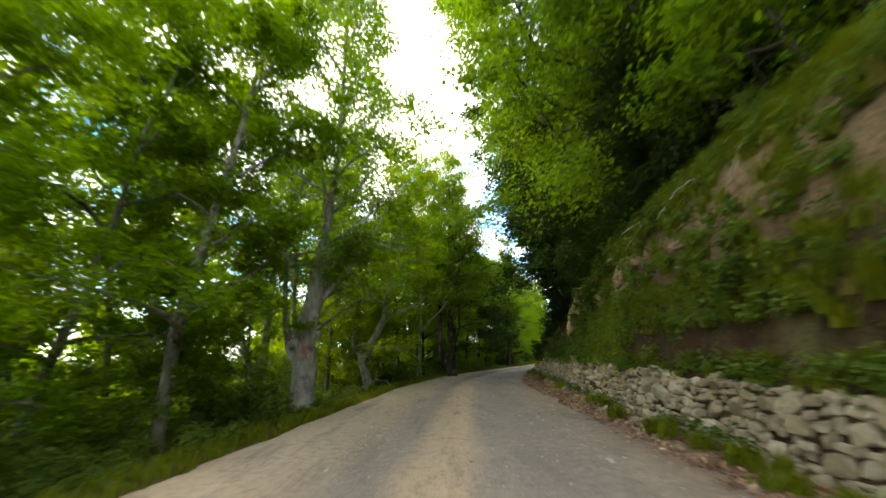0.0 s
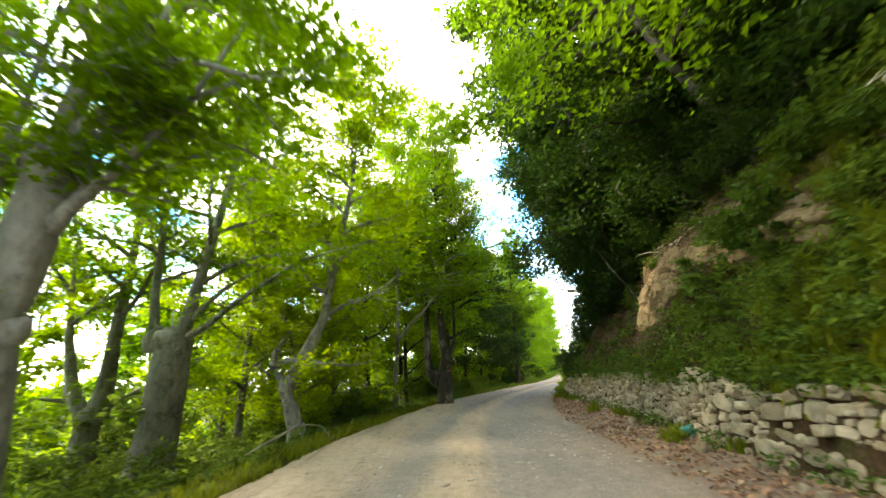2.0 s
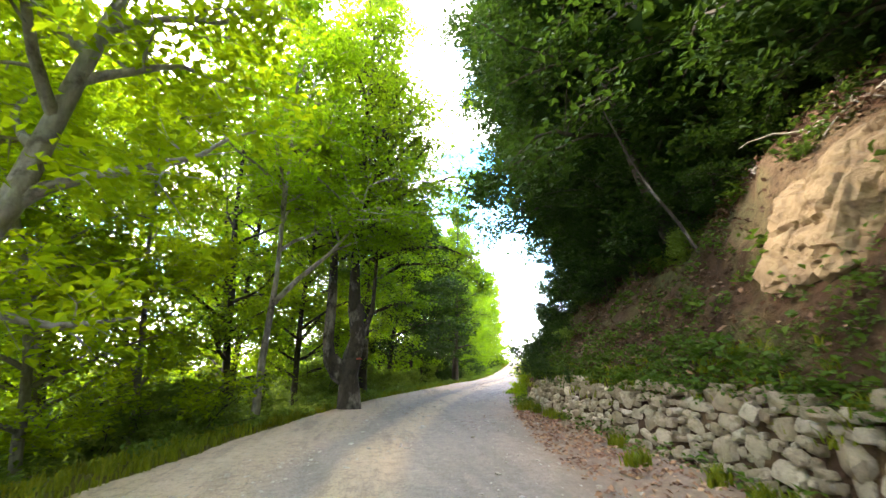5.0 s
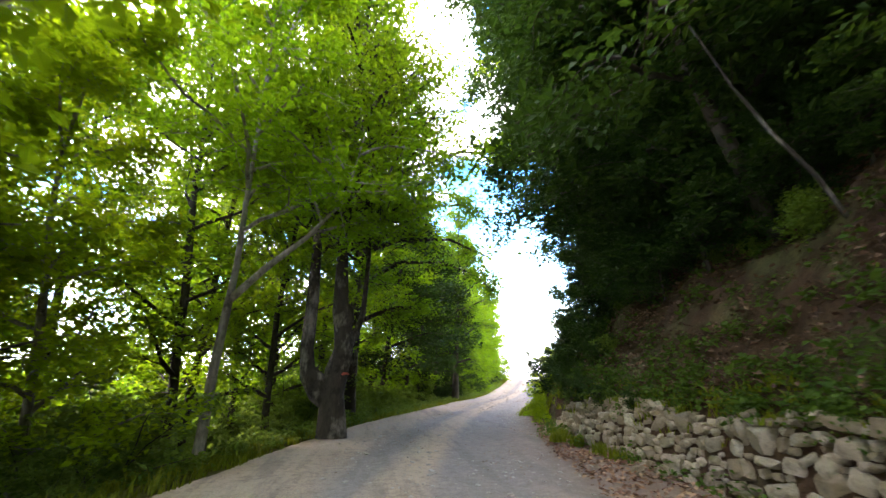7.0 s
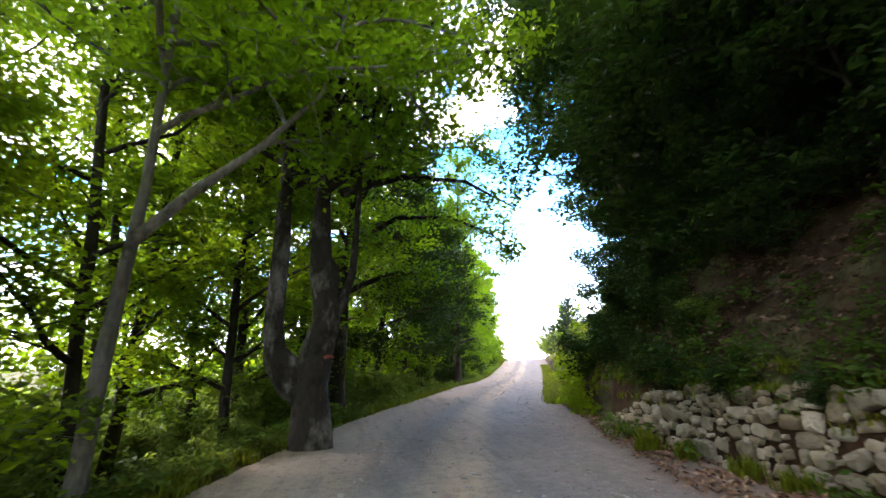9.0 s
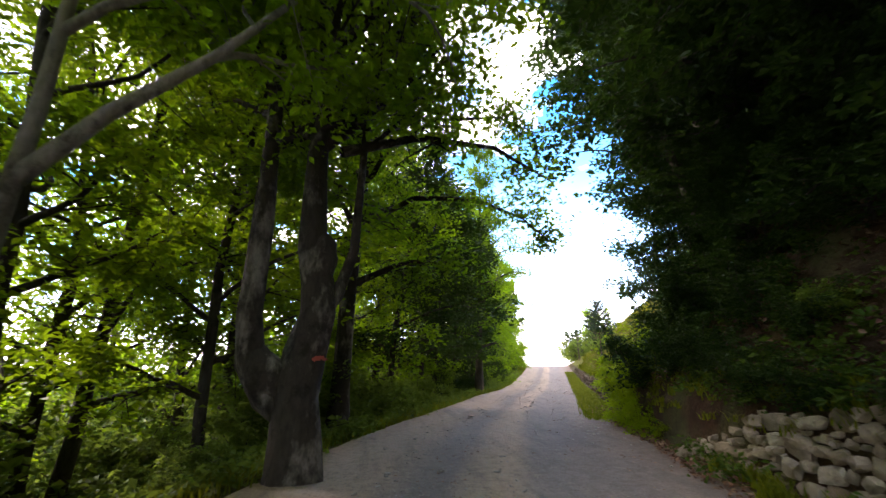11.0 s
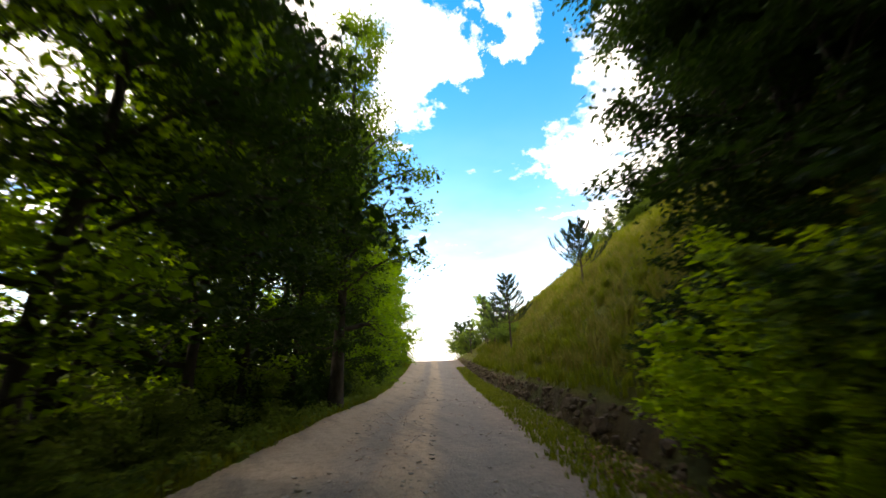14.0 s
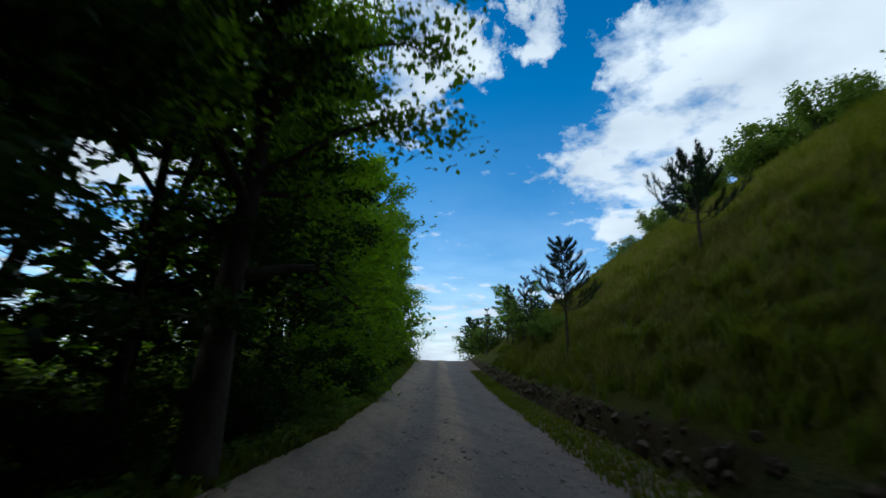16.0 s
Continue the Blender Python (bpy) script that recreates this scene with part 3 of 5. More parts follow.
def build_road():
    ys = np.concatenate([np.arange(-30, 60, 0.2), np.arange(60, 110, 1.0)])
    us = np.linspace(0, 1, 41)
    v, across = [], []
    for y in ys:
        lx, rx = left_x(y) + 0.12 * noise.noise((0, y * 0.7, 0)) - 0.05, wall_x(y) - 0.12
        rut_r = right_x(y)
        for u in us:
            x = lx + (rx - lx) * u
            w = (x - left_x(y)) / (rut_r - left_x(y))
            z = road_z(x, y) + (-0.03 if u < 0.02 else 0.0)
            v.append((x, y, z))
            across.append(min(max(w, 0), 1.2) / 1.1)
    m = len(us)
    n = len(ys)
    a = (np.arange(n - 1)[:, None] * m + np.arange(m - 1)).ravel()
    me = fast_mesh("road", np.array(v), np.stack([a, a + 1, a + m + 1, a + m], -1), True)
    at = me.attributes.new("across", "FLOAT", "POINT")
    at.data.foreach_set("value", np.array(across, np.float32))
    return tagged(part("road", me, M["road"]), "dusty unpaved gravel road with grey wheel tracks and an ochre middle", "road", kind="structure")


ground = build_ground()
road = build_road()


# ---- stone retaining wall ----
def stone_mesh(k):
    """A broken block with flat faces and chipped corners."""
    rng = np.random.default_rng(500 + k)
    q = []
    for c in np.array([(x, y, z) for x in (-1, 1) for y in (-1, 1) for z in (-1, 1)], float):
        c = c * rng.uniform(0.64, 1.0, 3)
        if rng.uniform() < 0.7:
            for axis in range(3):
                e = c.copy()
                e[axis] *= rng.uniform(0.3, 0.75)
                q.append(e)
        else:
            q.append(c)
    for axis in range(3):
        for side in (-1, 1):
            e = rng.uniform(-0.4, 0.4, 3)
            e[axis] = side * rng.uniform(0.92, 1.08)
            q.append(e)
    bm = bmesh.new()
    for c in np.array(q) * 0.5:
        bm.verts.new(c)
    bmesh.ops.convex_hull(bm, input=bm.verts)
    loose = [w for w in bm.verts if not w.link_faces]
    bmesh.ops.delete(bm, geom=loose, context="VERTS")
    me = bm_mesh("stone", bm)
    me.materials.append(M["stone"])
    return me


STONES = [stone_mesh(k) for k in range(24)]


def wall_top(y):
    """Height of the ragged upper edge of the wall."""
    return float(np.interp(y, [1.5, 10, 18, 24, 26.5, 28, 29], [0.84, 0.93, 0.98, 0.96, 0.86, 0.62, 0.3])) + 0.20 * noise.noise((y * 0.55, 7.0, 0)) + 0.12 * noise.noise((y * 2.1, 3.0, 0))


def build_wall():
    """Rubble of all sizes, fitted together without courses; earth shows in the gaps."""
    rng = np.random.default_rng(11)
    wall = tagged(new("stone_retaining_wall"), "low dry-stone retaining wall of pale rough limestone below an earth bank", "wall", kind="structure")
    cell, y0, y1 = 0.02, 1.4, 29.0
    taken = np.zeros((int((y1 - y0) / cell), int(1.3 / cell)), bool)
    lots = []
    for tries, wide, high in ((160, (0.28, 0.46), (0.14, 0.23)), (2600, (0.15, 0.28), (0.09, 0.17)), (9000, (0.08, 0.16), (0.06, 0.12)), (16000, (0.05, 0.09), (0.04, 0.08))):
        for _ in range(tries):
            w, h = rng.uniform(*wide), rng.uniform(*high)
            y, z = rng.uniform(y0 + w, y1 - w), rng.uniform(h * 0.3, 1.2)
            if z + h * 0.3 > wall_top(y) or noise.noise((y * 0.8, z * 1.3, 4.0)) > 0.6:
                continue
            i, j = int((y - w / 2 - y0) / cell), max(int((z - h / 2) / cell), 0)
            m, n = int(w / cell) + 1, int(h / cell) + 1
            spot = taken[i:i + m, j:j + n]
            if spot.any():
                continue
            spot[:] = True
            lots.append((y, z, w * rng.uniform(1.05, 1.25), h * rng.uniform(1.08, 1.35)))
    rest_v, rest_f, count, made = [], [], 0, 0
    lots.sort(key=lambda q: abs(q[0] - 19.5) - 12 * q[2])
    for y, zz, w, h in lots:
        slope = (wall_x(y + 0.3) - wall_x(y - 0.3)) / 0.6
        d = 0.14 + 0.35 * w
        x = wall_x(y) + 0.14 * zz - 0.07 + d * 0.5 + rng.normal() * 0.022
        turn = Euler((rng.normal() * 0.24, rng.normal() * 0.16, -math.atan(slope) + rng.normal() * 0.2))
        mtx = Matrix.Translation((x, y, zz + rise(y))) @ turn.to_matrix().to_4x4() @ Matrix.Diagonal((d, w, h, 1))
        me = STONES[int(rng.integers(0, 24))]
        if made < 300:
            ob = new("stone", me)
            ob.parent = wall
            ob.matrix_basis = mtx
            made += 1
        else:
            co = np.array([mtx @ q.co for q in me.vertices])
            rest_v.append(co)
            rest_f.extend([[i + count for i in p.vertices] for p in me.polygons])
            count += len(co)
    me = bpy.data.meshes.new("stones")
    me.from_pydata(np.concatenate(rest_v).tolist(), [], rest_f)
    tagged(part("stones", me, M["stone"], wall), kind="stuff")
    return wall


# ---- rock outcrop in the bank ----
def rock_block(seed, size):
    """A block split along flat joints, with a rough broken skin."""
    rng = np.random.default_rng(seed)
    bm = bmesh.new()
    bmesh.ops.create_icosphere(bm, subdivisions=5, radius=1.0)
    cuts = [Vector(rng.normal(size=3)).normalized() for _ in range(14)]
    reach = rng.uniform(0.78, 1.12, 14)
    off = Vector((seed * 1.7, seed * 0.6, 0))
    for w in bm.verts:
        c = w.co.copy()
        c *= (1.0 / max(abs(c.x), abs(c.y), abs(c.z))) ** 0.9
        for nrm, r in zip(cuts, reach):
            over = c.dot(nrm) - r
            if over > 0:
                c -= nrm * over
        q = Vector((c.x * size[0], c.y * size[1], c.z * size[2]))
        ledge = round(noise.noise(q * 2.3 + off) * 3.5) / 3.5
        joint = max(0.0, 0.10 - abs(noise.noise(q * 1.5 + off * 2)))
        out = 0.10 * ledge + 0.05 * noise.noise(q * 6 + off) + 0.03 * noise.noise(q * 15) - 1.0 * joint
        w.co = q + c.normalized() * out
    return bm_mesh("block", bm)


ROCKS = [(21, (0.55, 0.8, 0.72), (5.85, 18.65, 2.72)), (22, (0.55, 0.85, 0.62), (5.75, 17.3, 3.0)), (29, (0.5, 0.8, 0.48), (5.55, 15.9, 2.92)), (23, (0.45, 0.75, 0.42), (5.3, 14.5, 2.8)),
         (24, (0.4, 0.7, 0.38), (5.0, 13.1, 2.7))]
outcrop = tagged(new("rock_outcrop"), "tan weathered rock ledge split by joints, jutting from the earth bank", "rock")
for k, (seed, size, at) in enumerate(ROCKS):
    part("block", rock_block(seed, size), M["rock"], outcrop).matrix_basis = Matrix.Translation(at) @ Euler((0.05 * k - 0.08, 0.06, -0.12)).to_matrix().to_4x4()
for k, (seed, size, at) in enumerate([(41, (0.28, 0.42, 0.24), (4.2, 7.3, 3.0)), (42, (0.25, 0.35, 0.2), (4.3, 9.2, 3.1)), (43, (0.22, 0.3, 0.22), (4.15, 6.2, 2.85)), (44, (0.25, 0.45, 0.25), (4.45, 10.6, 2.95)), (45, (0.2, 0.3, 0.18), (4.0, 4.9, 2.9))]):
    stray = part("rock", rock_block(seed, size), M["rock"])
    stray.matrix_basis = Matrix.Translation(at) @ Euler((0.2 * k, 0.1, -0.3)).to_matrix().to_4x4()
    tagged(stray, "tan rock bedded in the upper edge of the clay bank", "rock", "rocks in the bank")


# ---- particular trees beside the road ----
def own_tree(name, at, **kw):
    label, bark, leaf = kw.pop("label"), kw.pop("bark", M["bark_beech"]), kw.pop("leaf", M["leaf_beech"])
    x, y = at
    return tree_thing(name, grow_tree(**kw), bark, leaf, label, at=Matrix.Translation((x, y, ground_z(x, y) - 0.05)))


red_tree = own_tree("beech_tree", (-3.95, 12.3), seed=1, height=16, r0=0.3, spread=4.4, limbs=30, low=4.2, leaves=34000, size=0.13, subs=7, bark=M["bark_pale"],
                    trunk=[([(0, 0, -0.3), (0, 0, 0.5), (0.02, 0, 1.2), (0.02, 0, 1.8), (-0.02, 0, 2.2), (0.1, 0.02, 2.7), (0.24, 0.06, 3.2), (0.3, 0.08, 3.7), (0.34, 0.1, 4.1)], 0.33, 0.62),
                           ([(0.32, 0.1, 3.8), (0.36, 0.1, 4.6), (0.5, 0.2, 5.6), (0.7, 0.3, 7.6), (0.8, 0.3, 10), (0.9, 0.4, 13), (0.9, 0.4, 16)], 0.15),
                           ([(-0.1, 0, 1.3), (-0.42, 0.05, 1.8), (-0.6, 0.2, 2.4), (-0.8, 0.5, 3.4), (-0.95, 0.8, 5.2), (-0.9, 1.0, 8)], 0.13)],
                    burls=[((-0.22, -0.05, 2.05), (0.2, 0.0, 2.75), 0.27), ((0.14, 0.0, 3.6), (0.5, 0.1, 4.2), 0.22), ((-0.45, 0, 1.75), (-0.12, 0, 2.1), 0.15), ((0.2, 0, 2.0), (0.45, 0, 2.25), 0.11)],
                    boughs=[([(0.3, 0.05, 3.0), (0.62, 0, 3.35), (1.05, 0, 3.75), (1.7, 0.1, 4.7), (2.3, 0.2, 6.0)], 0.10), ([(0.4, 0.1, 4.1), (1.1, 0.1, 4.4), (2.2, 0.0, 4.75), (3.4, 0.2, 5.2)], 0.06),
                            ([(0.45, 0.1, 3.3), (0.62, 0.2, 3.9), (0.85, 0.3, 4.6)], 0.06)],
                    label="old beech with a crooked knobbly trunk and a red paint mark")
own_tree("beech_tree", (-6.0, 18.4), seed=2, height=12, r0=0.42, spread=3.4, limbs=22, low=4.4, leaves=16000, size=0.145, subs=7, bark=M["bark_pale"],
         trunk=[([(0, 0, -0.4), (-0.1, 0, 0.6), (0, 0, 1.6), (0.1, 0, 2.4), (0.14, 0, 3.0), (0.16, 0, 3.4)], 0.47, 0.72),
                ([(-0.05, 0, 3.1), (-0.35, 0, 3.6), (-0.42, 0, 4.4), (-0.42, 0, 6), (-0.4, 0.1, 9), (-0.4, 0.2, 12)], 0.13),
                ([(0.25, 0, 3.2), (0.5, 0, 4.2), (0.8, 0, 5.6), (1.3, 0, 8), (1.6, 0, 12)], 0.17)],
         burls=[((-0.3, -0.05, 3.15), (0.45, 0, 3.45), 0.36), ((-0.5, 0, 3.1), (-0.2, 0, 3.7), 0.2), ((-0.3, 0, 0.5), (0.1, 0, 1.3), 0.46)],
         boughs=[([(0.3, 0, 3.3), (0.9, -0.1, 3.6), (1.6, -0.2, 4.1), (3.1, -0.5, 4.9), (4.3, -0.8, 5.1)], 0.10)],
         label="thick pollarded beech with a smooth grey trunk")
own_tree("beech_tree", (-8.2, 19.2), seed=12, height=12, r0=0.3, spread=3.0, limbs=20, low=4.6, leaves=12000, size=0.145, subs=7, bark=M["bark_pale"],
         trunk=[([(0, 0, -0.4), (0.05, 0, 0.8), (0.02, 0, 1.8), (0.0, 0, 2.6)], 0.33, 0.7),
                ([(-0.05, 0, 2.4), (-0.5, 0, 3.2), (-0.85, 0.1, 4.4), (-1.2, 0.2, 7)], 0.2),
                ([(0.1, 0, 2.4), (0.3, 0, 3.2), (0.36, 0, 4.4), (0.5, 0.1, 7), (0.6, 0.1, 12)], 0.24)],
         burls=[((-0.25, 0, 2.3), (0.3, 0, 2.75), 0.27)],
         label="grey beech forking low into two stout stems")
leaning = own_tree("beech_tree", (-3.4, 20.0), seed=3, height=11, r0=0.25, spread=3.2, limbs=20, low=3.0, leaves=15000, size=0.145, subs=7,
                   trunk=[([(0, 0, -0.3), (-0.12, 0, 0.5), (-0.35, 0, 1.2), (-0.55, 0, 1.7), (-0.75, 0, 2.0)], 0.24),
                          ([(-0.42, 0, 1.35), (-0.1, 0.05, 1.95), (0.2, 0.1, 2.5), (0.55, 0.1, 3.2), (0.85, 0.2, 5), (1.3, 0.3, 7.2), (1.7, 0.3, 11)], 0.2)],
                   leaf=M["leaf_sunny"], bark=M["bark_pale"], label="leaning forked beech with a slanting bare limb")
forked = own_tree("beech_tree", (0.28, 28.5), seed=14, height=15, r0=0.34, spread=3.5, limbs=34, low=4.2, leaves=37000, size=0.13, subs=7, leaf=M["leaf_shade_soft"],
                  trunk=[([(0, 0, -0.3), (0.02, 0, 0.5), (-0.02, 0, 1.0), (0.08, 0, 1.5), (0.2, 0, 2.0), (0.16, 0, 2.4), (0.05, 0, 2.9), (0.02, 0.1, 4.2), (0.05, 0.2, 6.3), (0.15, 0.3, 8.7), (0.25, 0.3, 12), (0.3, 0.3, 15)], 0.32),
                         ([(0.0, 0, 0.75), (-0.34, 0, 1.02), (-0.58, 0, 1.4), (-0.66, 0, 2.0), (-0.62, 0, 3.2), (-0.64, 0.1, 4.5), (-0.66, 0.2, 7), (-0.8, 0.3, 10), (-0.9, 0.3, 13)], 0.21),
                         ([(0.2, 0, 1.9), (0.42, 0.05, 2.3), (0.6, 0.1, 2.9), (0.66, 0.2, 4.2), (0.75, 0.3, 7), (0.9, 0.4, 10)], 0.085)],
                  bark=M["bark_old"], burls=[((-0.1, 0, 0.85), (-0.62, 0.0, 1.6), 0.25), ((0.08, 0, 2.3), (0.22, 0.0, 3.1), 0.23)],
                  boughs=[([(0.35, 0.1, 4.4), (1.5, 0.6, 5.0), (3.0, 1.3, 5.3), (4.4, 2.0, 5.0)], 0.09), ([(0.4, 0.2, 5.6), (1.5, -0.4, 6.6), (2.9, -0.9, 7.0), (4.0, -1.2, 6.9)], 0.08)],
                  label="twin-stemmed beech with dark blotched bark at the road edge")


own_tree("beech_tree", (-1.65, 26.1), seed=9, height=13, r0=0.14, spread=3.3, limbs=24, low=3.8, leaves=22000, size=0.135, subs=7, bark=M["bark_beech"],
         trunk=[([(0, 0, -0.4), (0.02, 0, 0.5), (0.06, 0, 1.5), (0.14, 0, 2.6), (0.2, 0, 3.4), (0.22, 0, 5), (0.28, 0, 8), (0.35, 0, 13)], 0.095),
                ([(0.16, 0, 2.8), (0.7, 0, 3.4), (1.4, 0.1, 4.1), (2.1, 0.2, 5.0), (2.4, 0.2, 6.5)], 0.06)],
         label="slim beech with a side limb and grey patched bark")
own_tree("beech_tree", (0.45, 32.3), seed=8, height=14, r0=0.2, spread=3.6, limbs=26, low=2.6, leaves=23000, size=0.13, subs=7, leaf=M["leaf_shade_mid"], bark=M["bark_old"],
         trunk=[([(0, 0, -0.3), (0.05, 0, 1), (0.1, 0, 3), (0.3, 0, 5), (0.35, 0.1, 8), (0.4, 0, 11), (0.5, 0, 14)], 0.2)],
         boughs=[([(0.2, 0, 4.4), (1.5, -0.1, 5.2), (3.0, 0.0, 5.3), (4.2, 0.1, 4.9), (4.9, 0.1, 4.3)], 0.08), ([(0.3, 0, 6), (2.0, -0.3, 7.2), (3.6, -0.3, 7.4), (4.6, -0.2, 7.1)], 0.07)],
         label="beech whose long boughs reach out over the road")


own_tree("hornbeam_tree", (6.05, 43.9), seed=19, height=11, r0=0.16, spread=2.3, limbs=26, low=1.8, leaves=14000, size=0.125, subs=6, leaf=M["leaf_shade_mid"], bark=M["bark_dark"],
         trunk=[([(0, 0, -0.3), (0.05, 0, 1.5), (0.15, 0.1, 3.5), (0.2, 0.1, 6), (0.3, 0.1, 9), (0.4, 0.1, 13)], 0.17)],
         boughs=[([(0.2, 0, 3.4), (1.0, -0.1, 4.1), (1.7, -0.2, 4.5), (2.2, -0.2, 4.4)], 0.05), ([(0.2, 0, 4.8), (1.2, 0.1, 5.7), (2.0, 0.2, 6.1), (2.6, 0.2, 6.0)], 0.06),
                 ([(0.2, 0, 6.0), (1.3, -0.2, 7.0), (2.0, -0.3, 7.3), (2.7, -0.3, 7.2)], 0.055), ([(0.3, 0, 7.6), (1.4, 0.2, 8.8), (1.3, 0.4, 8.8), (1.6, 0.5, 8.9)], 0.05)],
         label="hornbeam whose boughs reach out beside the open slope")


def paint_mark(tree, at, w, h, half=0.7, turn=0.0):
    """A blaze of red paint wrapped round the bark."""
    a = np.linspace(-half, half, 7) + turn
    rng = np.random.default_rng(3)
    v, f = [], []
    for j, zz in enumerate(np.linspace(-0.5, 0.5, 5)):
        for k, q in enumerate(a):
            s = 1 + 0.12 * rng.normal() * (k in (0, 6))
            v.append((at[0] + w * math.sin(q * s), at[1] - w * math.cos(q * s), at[2] + h * zz + 0.01 * rng.normal()))
    for j in range(4):
        for k in range(6):
            f.append((j * 7 + k, j * 7 + k + 1, j * 7 + k + 8, j * 7 + k + 7))
    part("painted_mark", fast_mesh("painted_mark", v, f), M["red_paint"], tree, "faded red paint mark")


paint_mark(red_tree, (0.02, 0, 1.72), 0.315, 0.26, 0.17, 0.25)
paint_mark(forked, (0.07, 0.0, 1.45), 0.305, 0.05, 0.3, 0.75)


# ---- kinds of trees ----
def sort_of(seed, leaf, bark, label, **kw):
    return tree_thing(next((k + "_tree" for k in ("hornbeam", "maple") if k in label), "beech_tree"), grow_tree(seed=seed, **kw), bark, leaf, label)


BB, BD = M["bark_beech"], M["bark_dark"]
NEAR = [sort_of(31, M["leaf_beech"], BB, "tall forest beech with a grey trunk", height=15, r0=0.15, spread=3.9, limbs=22, low=2.0, leaves=22000, size=0.145),
        sort_of(32, M["leaf_beech"], BB, "slender forest beech with low leafy boughs", height=12, r0=0.11, spread=3.3, limbs=20, low=1.0, leaves=20000, size=0.14, lean=(0.12, 0)),
        sort_of(33, M["leaf_sunny"], BB, "young beech with yellow-green leaves", height=10, r0=0.09, spread=3.2, limbs=20, low=0.9, leaves=16000, size=0.135),
        sort_of(34, M["leaf_sunny"], BB, "forest beech with pale green crown", height=14, r0=0.14, spread=3.9, limbs=20, low=2.2, leaves=16500, size=0.14, lean=(-0.08, 0.05))]
MID = [sort_of(36, M["leaf_sunny"], BB, "beech within the wood, pale green", height=12, r0=0.12, spread=3.6, limbs=16, low=0.8, leaves=6500, size=0.23, subs=4, simple=True),
       sort_of(37, M["leaf_sunny"], BB, "beech within the wood, full green", height=14, r0=0.14, spread=3.9, limbs=16, low=1.0, leaves=7000, size=0.23, subs=4, simple=True)]
WOOD = [sort_of(38, M["leaf_shade_soft"], BD, "forest beech with shade-toned leaves", height=14, r0=0.14, spread=3.8, limbs=22, low=1.6, leaves=14500, size=0.14),
        sort_of(39, M["leaf_shade_soft"], BD, "slender shaded beech with fine boughs", height=12, r0=0.11, spread=3.4, limbs=22, low=1.2, leaves=13500, size=0.14, lean=(0.08, 0))]
FAR = [sort_of(41, M["leaf_sunny"], BB, "beech in the wood behind, yellow-green in the light", height=13, r0=0.15, spread=4.4, limbs=10, low=0.4, leaves=3800, size=0.45, subs=4, loose=0.45, simple=True),
       sort_of(42, M["leaf_beech"], BB, "beech in the wood behind with a full crown", height=16, r0=0.17, spread=4.6, limbs=11, low=0.6, leaves=4000, size=0.45, subs=4, loose=0.45, simple=True)]
# the low light on these crowns is part of their leaf colour
SLOPE = [sort_of(51, M["leaf_shade_dark"], BD, "hornbeam with dense small leaves in a shade-dark tone", height=11, r0=0.12, spread=3.6, limbs=22, low=1.5, leaves=13500, size=0.165, upward=0.25),
         sort_of(52, M["leaf_shade_dark"], BD, "leaning hornbeam with dense leaves in a shade-dark tone", height=13, r0=0.13, spread=4.0, limbs=24, low=1.6, leaves=14500, size=0.165, lean=(-0.2, 0), upward=0.2),
         sort_of(53, M["leaf_shade_dark"], BD, "bushy dark hornbeam with low boughs", height=8, r0=0.08, spread=3.0, limbs=20, low=0.2, leaves=11500, size=0.16, upward=0.2)]
GREEN = [sort_of(54, M["leaf_shade_mid"], BD, "green hornbeam leaning out from the bank", height=13, r0=0.13, spread=4.0, limbs=24, low=1.6, leaves=19000, size=0.14, lean=(-0.2, 0), upward=0.2)]
BACK = [sort_of(55, M["leaf_shade_dark"], BD, "dark hornbeam higher up the slope", height=12, r0=0.14, spread=4.4, limbs=12, low=0.4, leaves=5500, size=0.38, subs=4, upward=0.25, loose=0.4, simple=True)]
# dark bark puts the shade on these beech trunks into their colour
EDGE = [sort_of(45, M["leaf_beech"], BD, "beech at the road edge with a dense crown", height=13, r0=0.13, spread=3.7, limbs=24, low=0.8, leaves=15000, size=0.165),
        sort_of(46, M["leaf_beech"], BD, "slender beech with boughs down to the ground", height=11, r0=0.10, spread=3.0, limbs=24, low=0.9, leaves=14000, size=0.165)]
HIGH = [sort_of(48, M["leaf_shade_mid"], BD, "tall hornbeam with a high crown", height=14, r0=0.13, spread=3.6, limbs=24, low=4.4, leaves=11000, size=0.15, upward=0.3)]
REACH = [sort_of(57 + k, M[kind], BD, "young maple leaning out from the top of the bank", height=5.0, r0=0.05, spread=2.0, limbs=16, low=0.4, leaves=5200, size=0.16, lean=(-0.28, 0), upward=0.25) for k, kind in enumerate(("leaf_shade_dark", "leaf_shade_mid"))]
OWN = [(-1.65, 26.1), (0.45, 32.3), (-3.95, 12.3), (-6.0, 18.4), (-3.4, 20.0), (0.05, 28.5), (6.05, 43.9), (-8.2, 19.2)]
used = []


def clear(x, y, gap):
    if any(math.hypot(x - a, y - b) < gap for a, b in used + OWN):
        return False
    used.append((x, y))
    return True


def settle_tree(src, x, y, turn, size, group, tilt=0.0):
    if src.get("set_down"):
        ob = copy_thing(src, placed(x, y, ground_z(x, y) - 0.1, turn, size, tilt))
    else:
        ob = src
        ob["set_down"] = 1
        ob.matrix_basis = placed(x, y, ground_z(x, y) - 0.1, turn, size, tilt)
    return tagged(ob, group=group)


rng = np.random.default_rng(77)
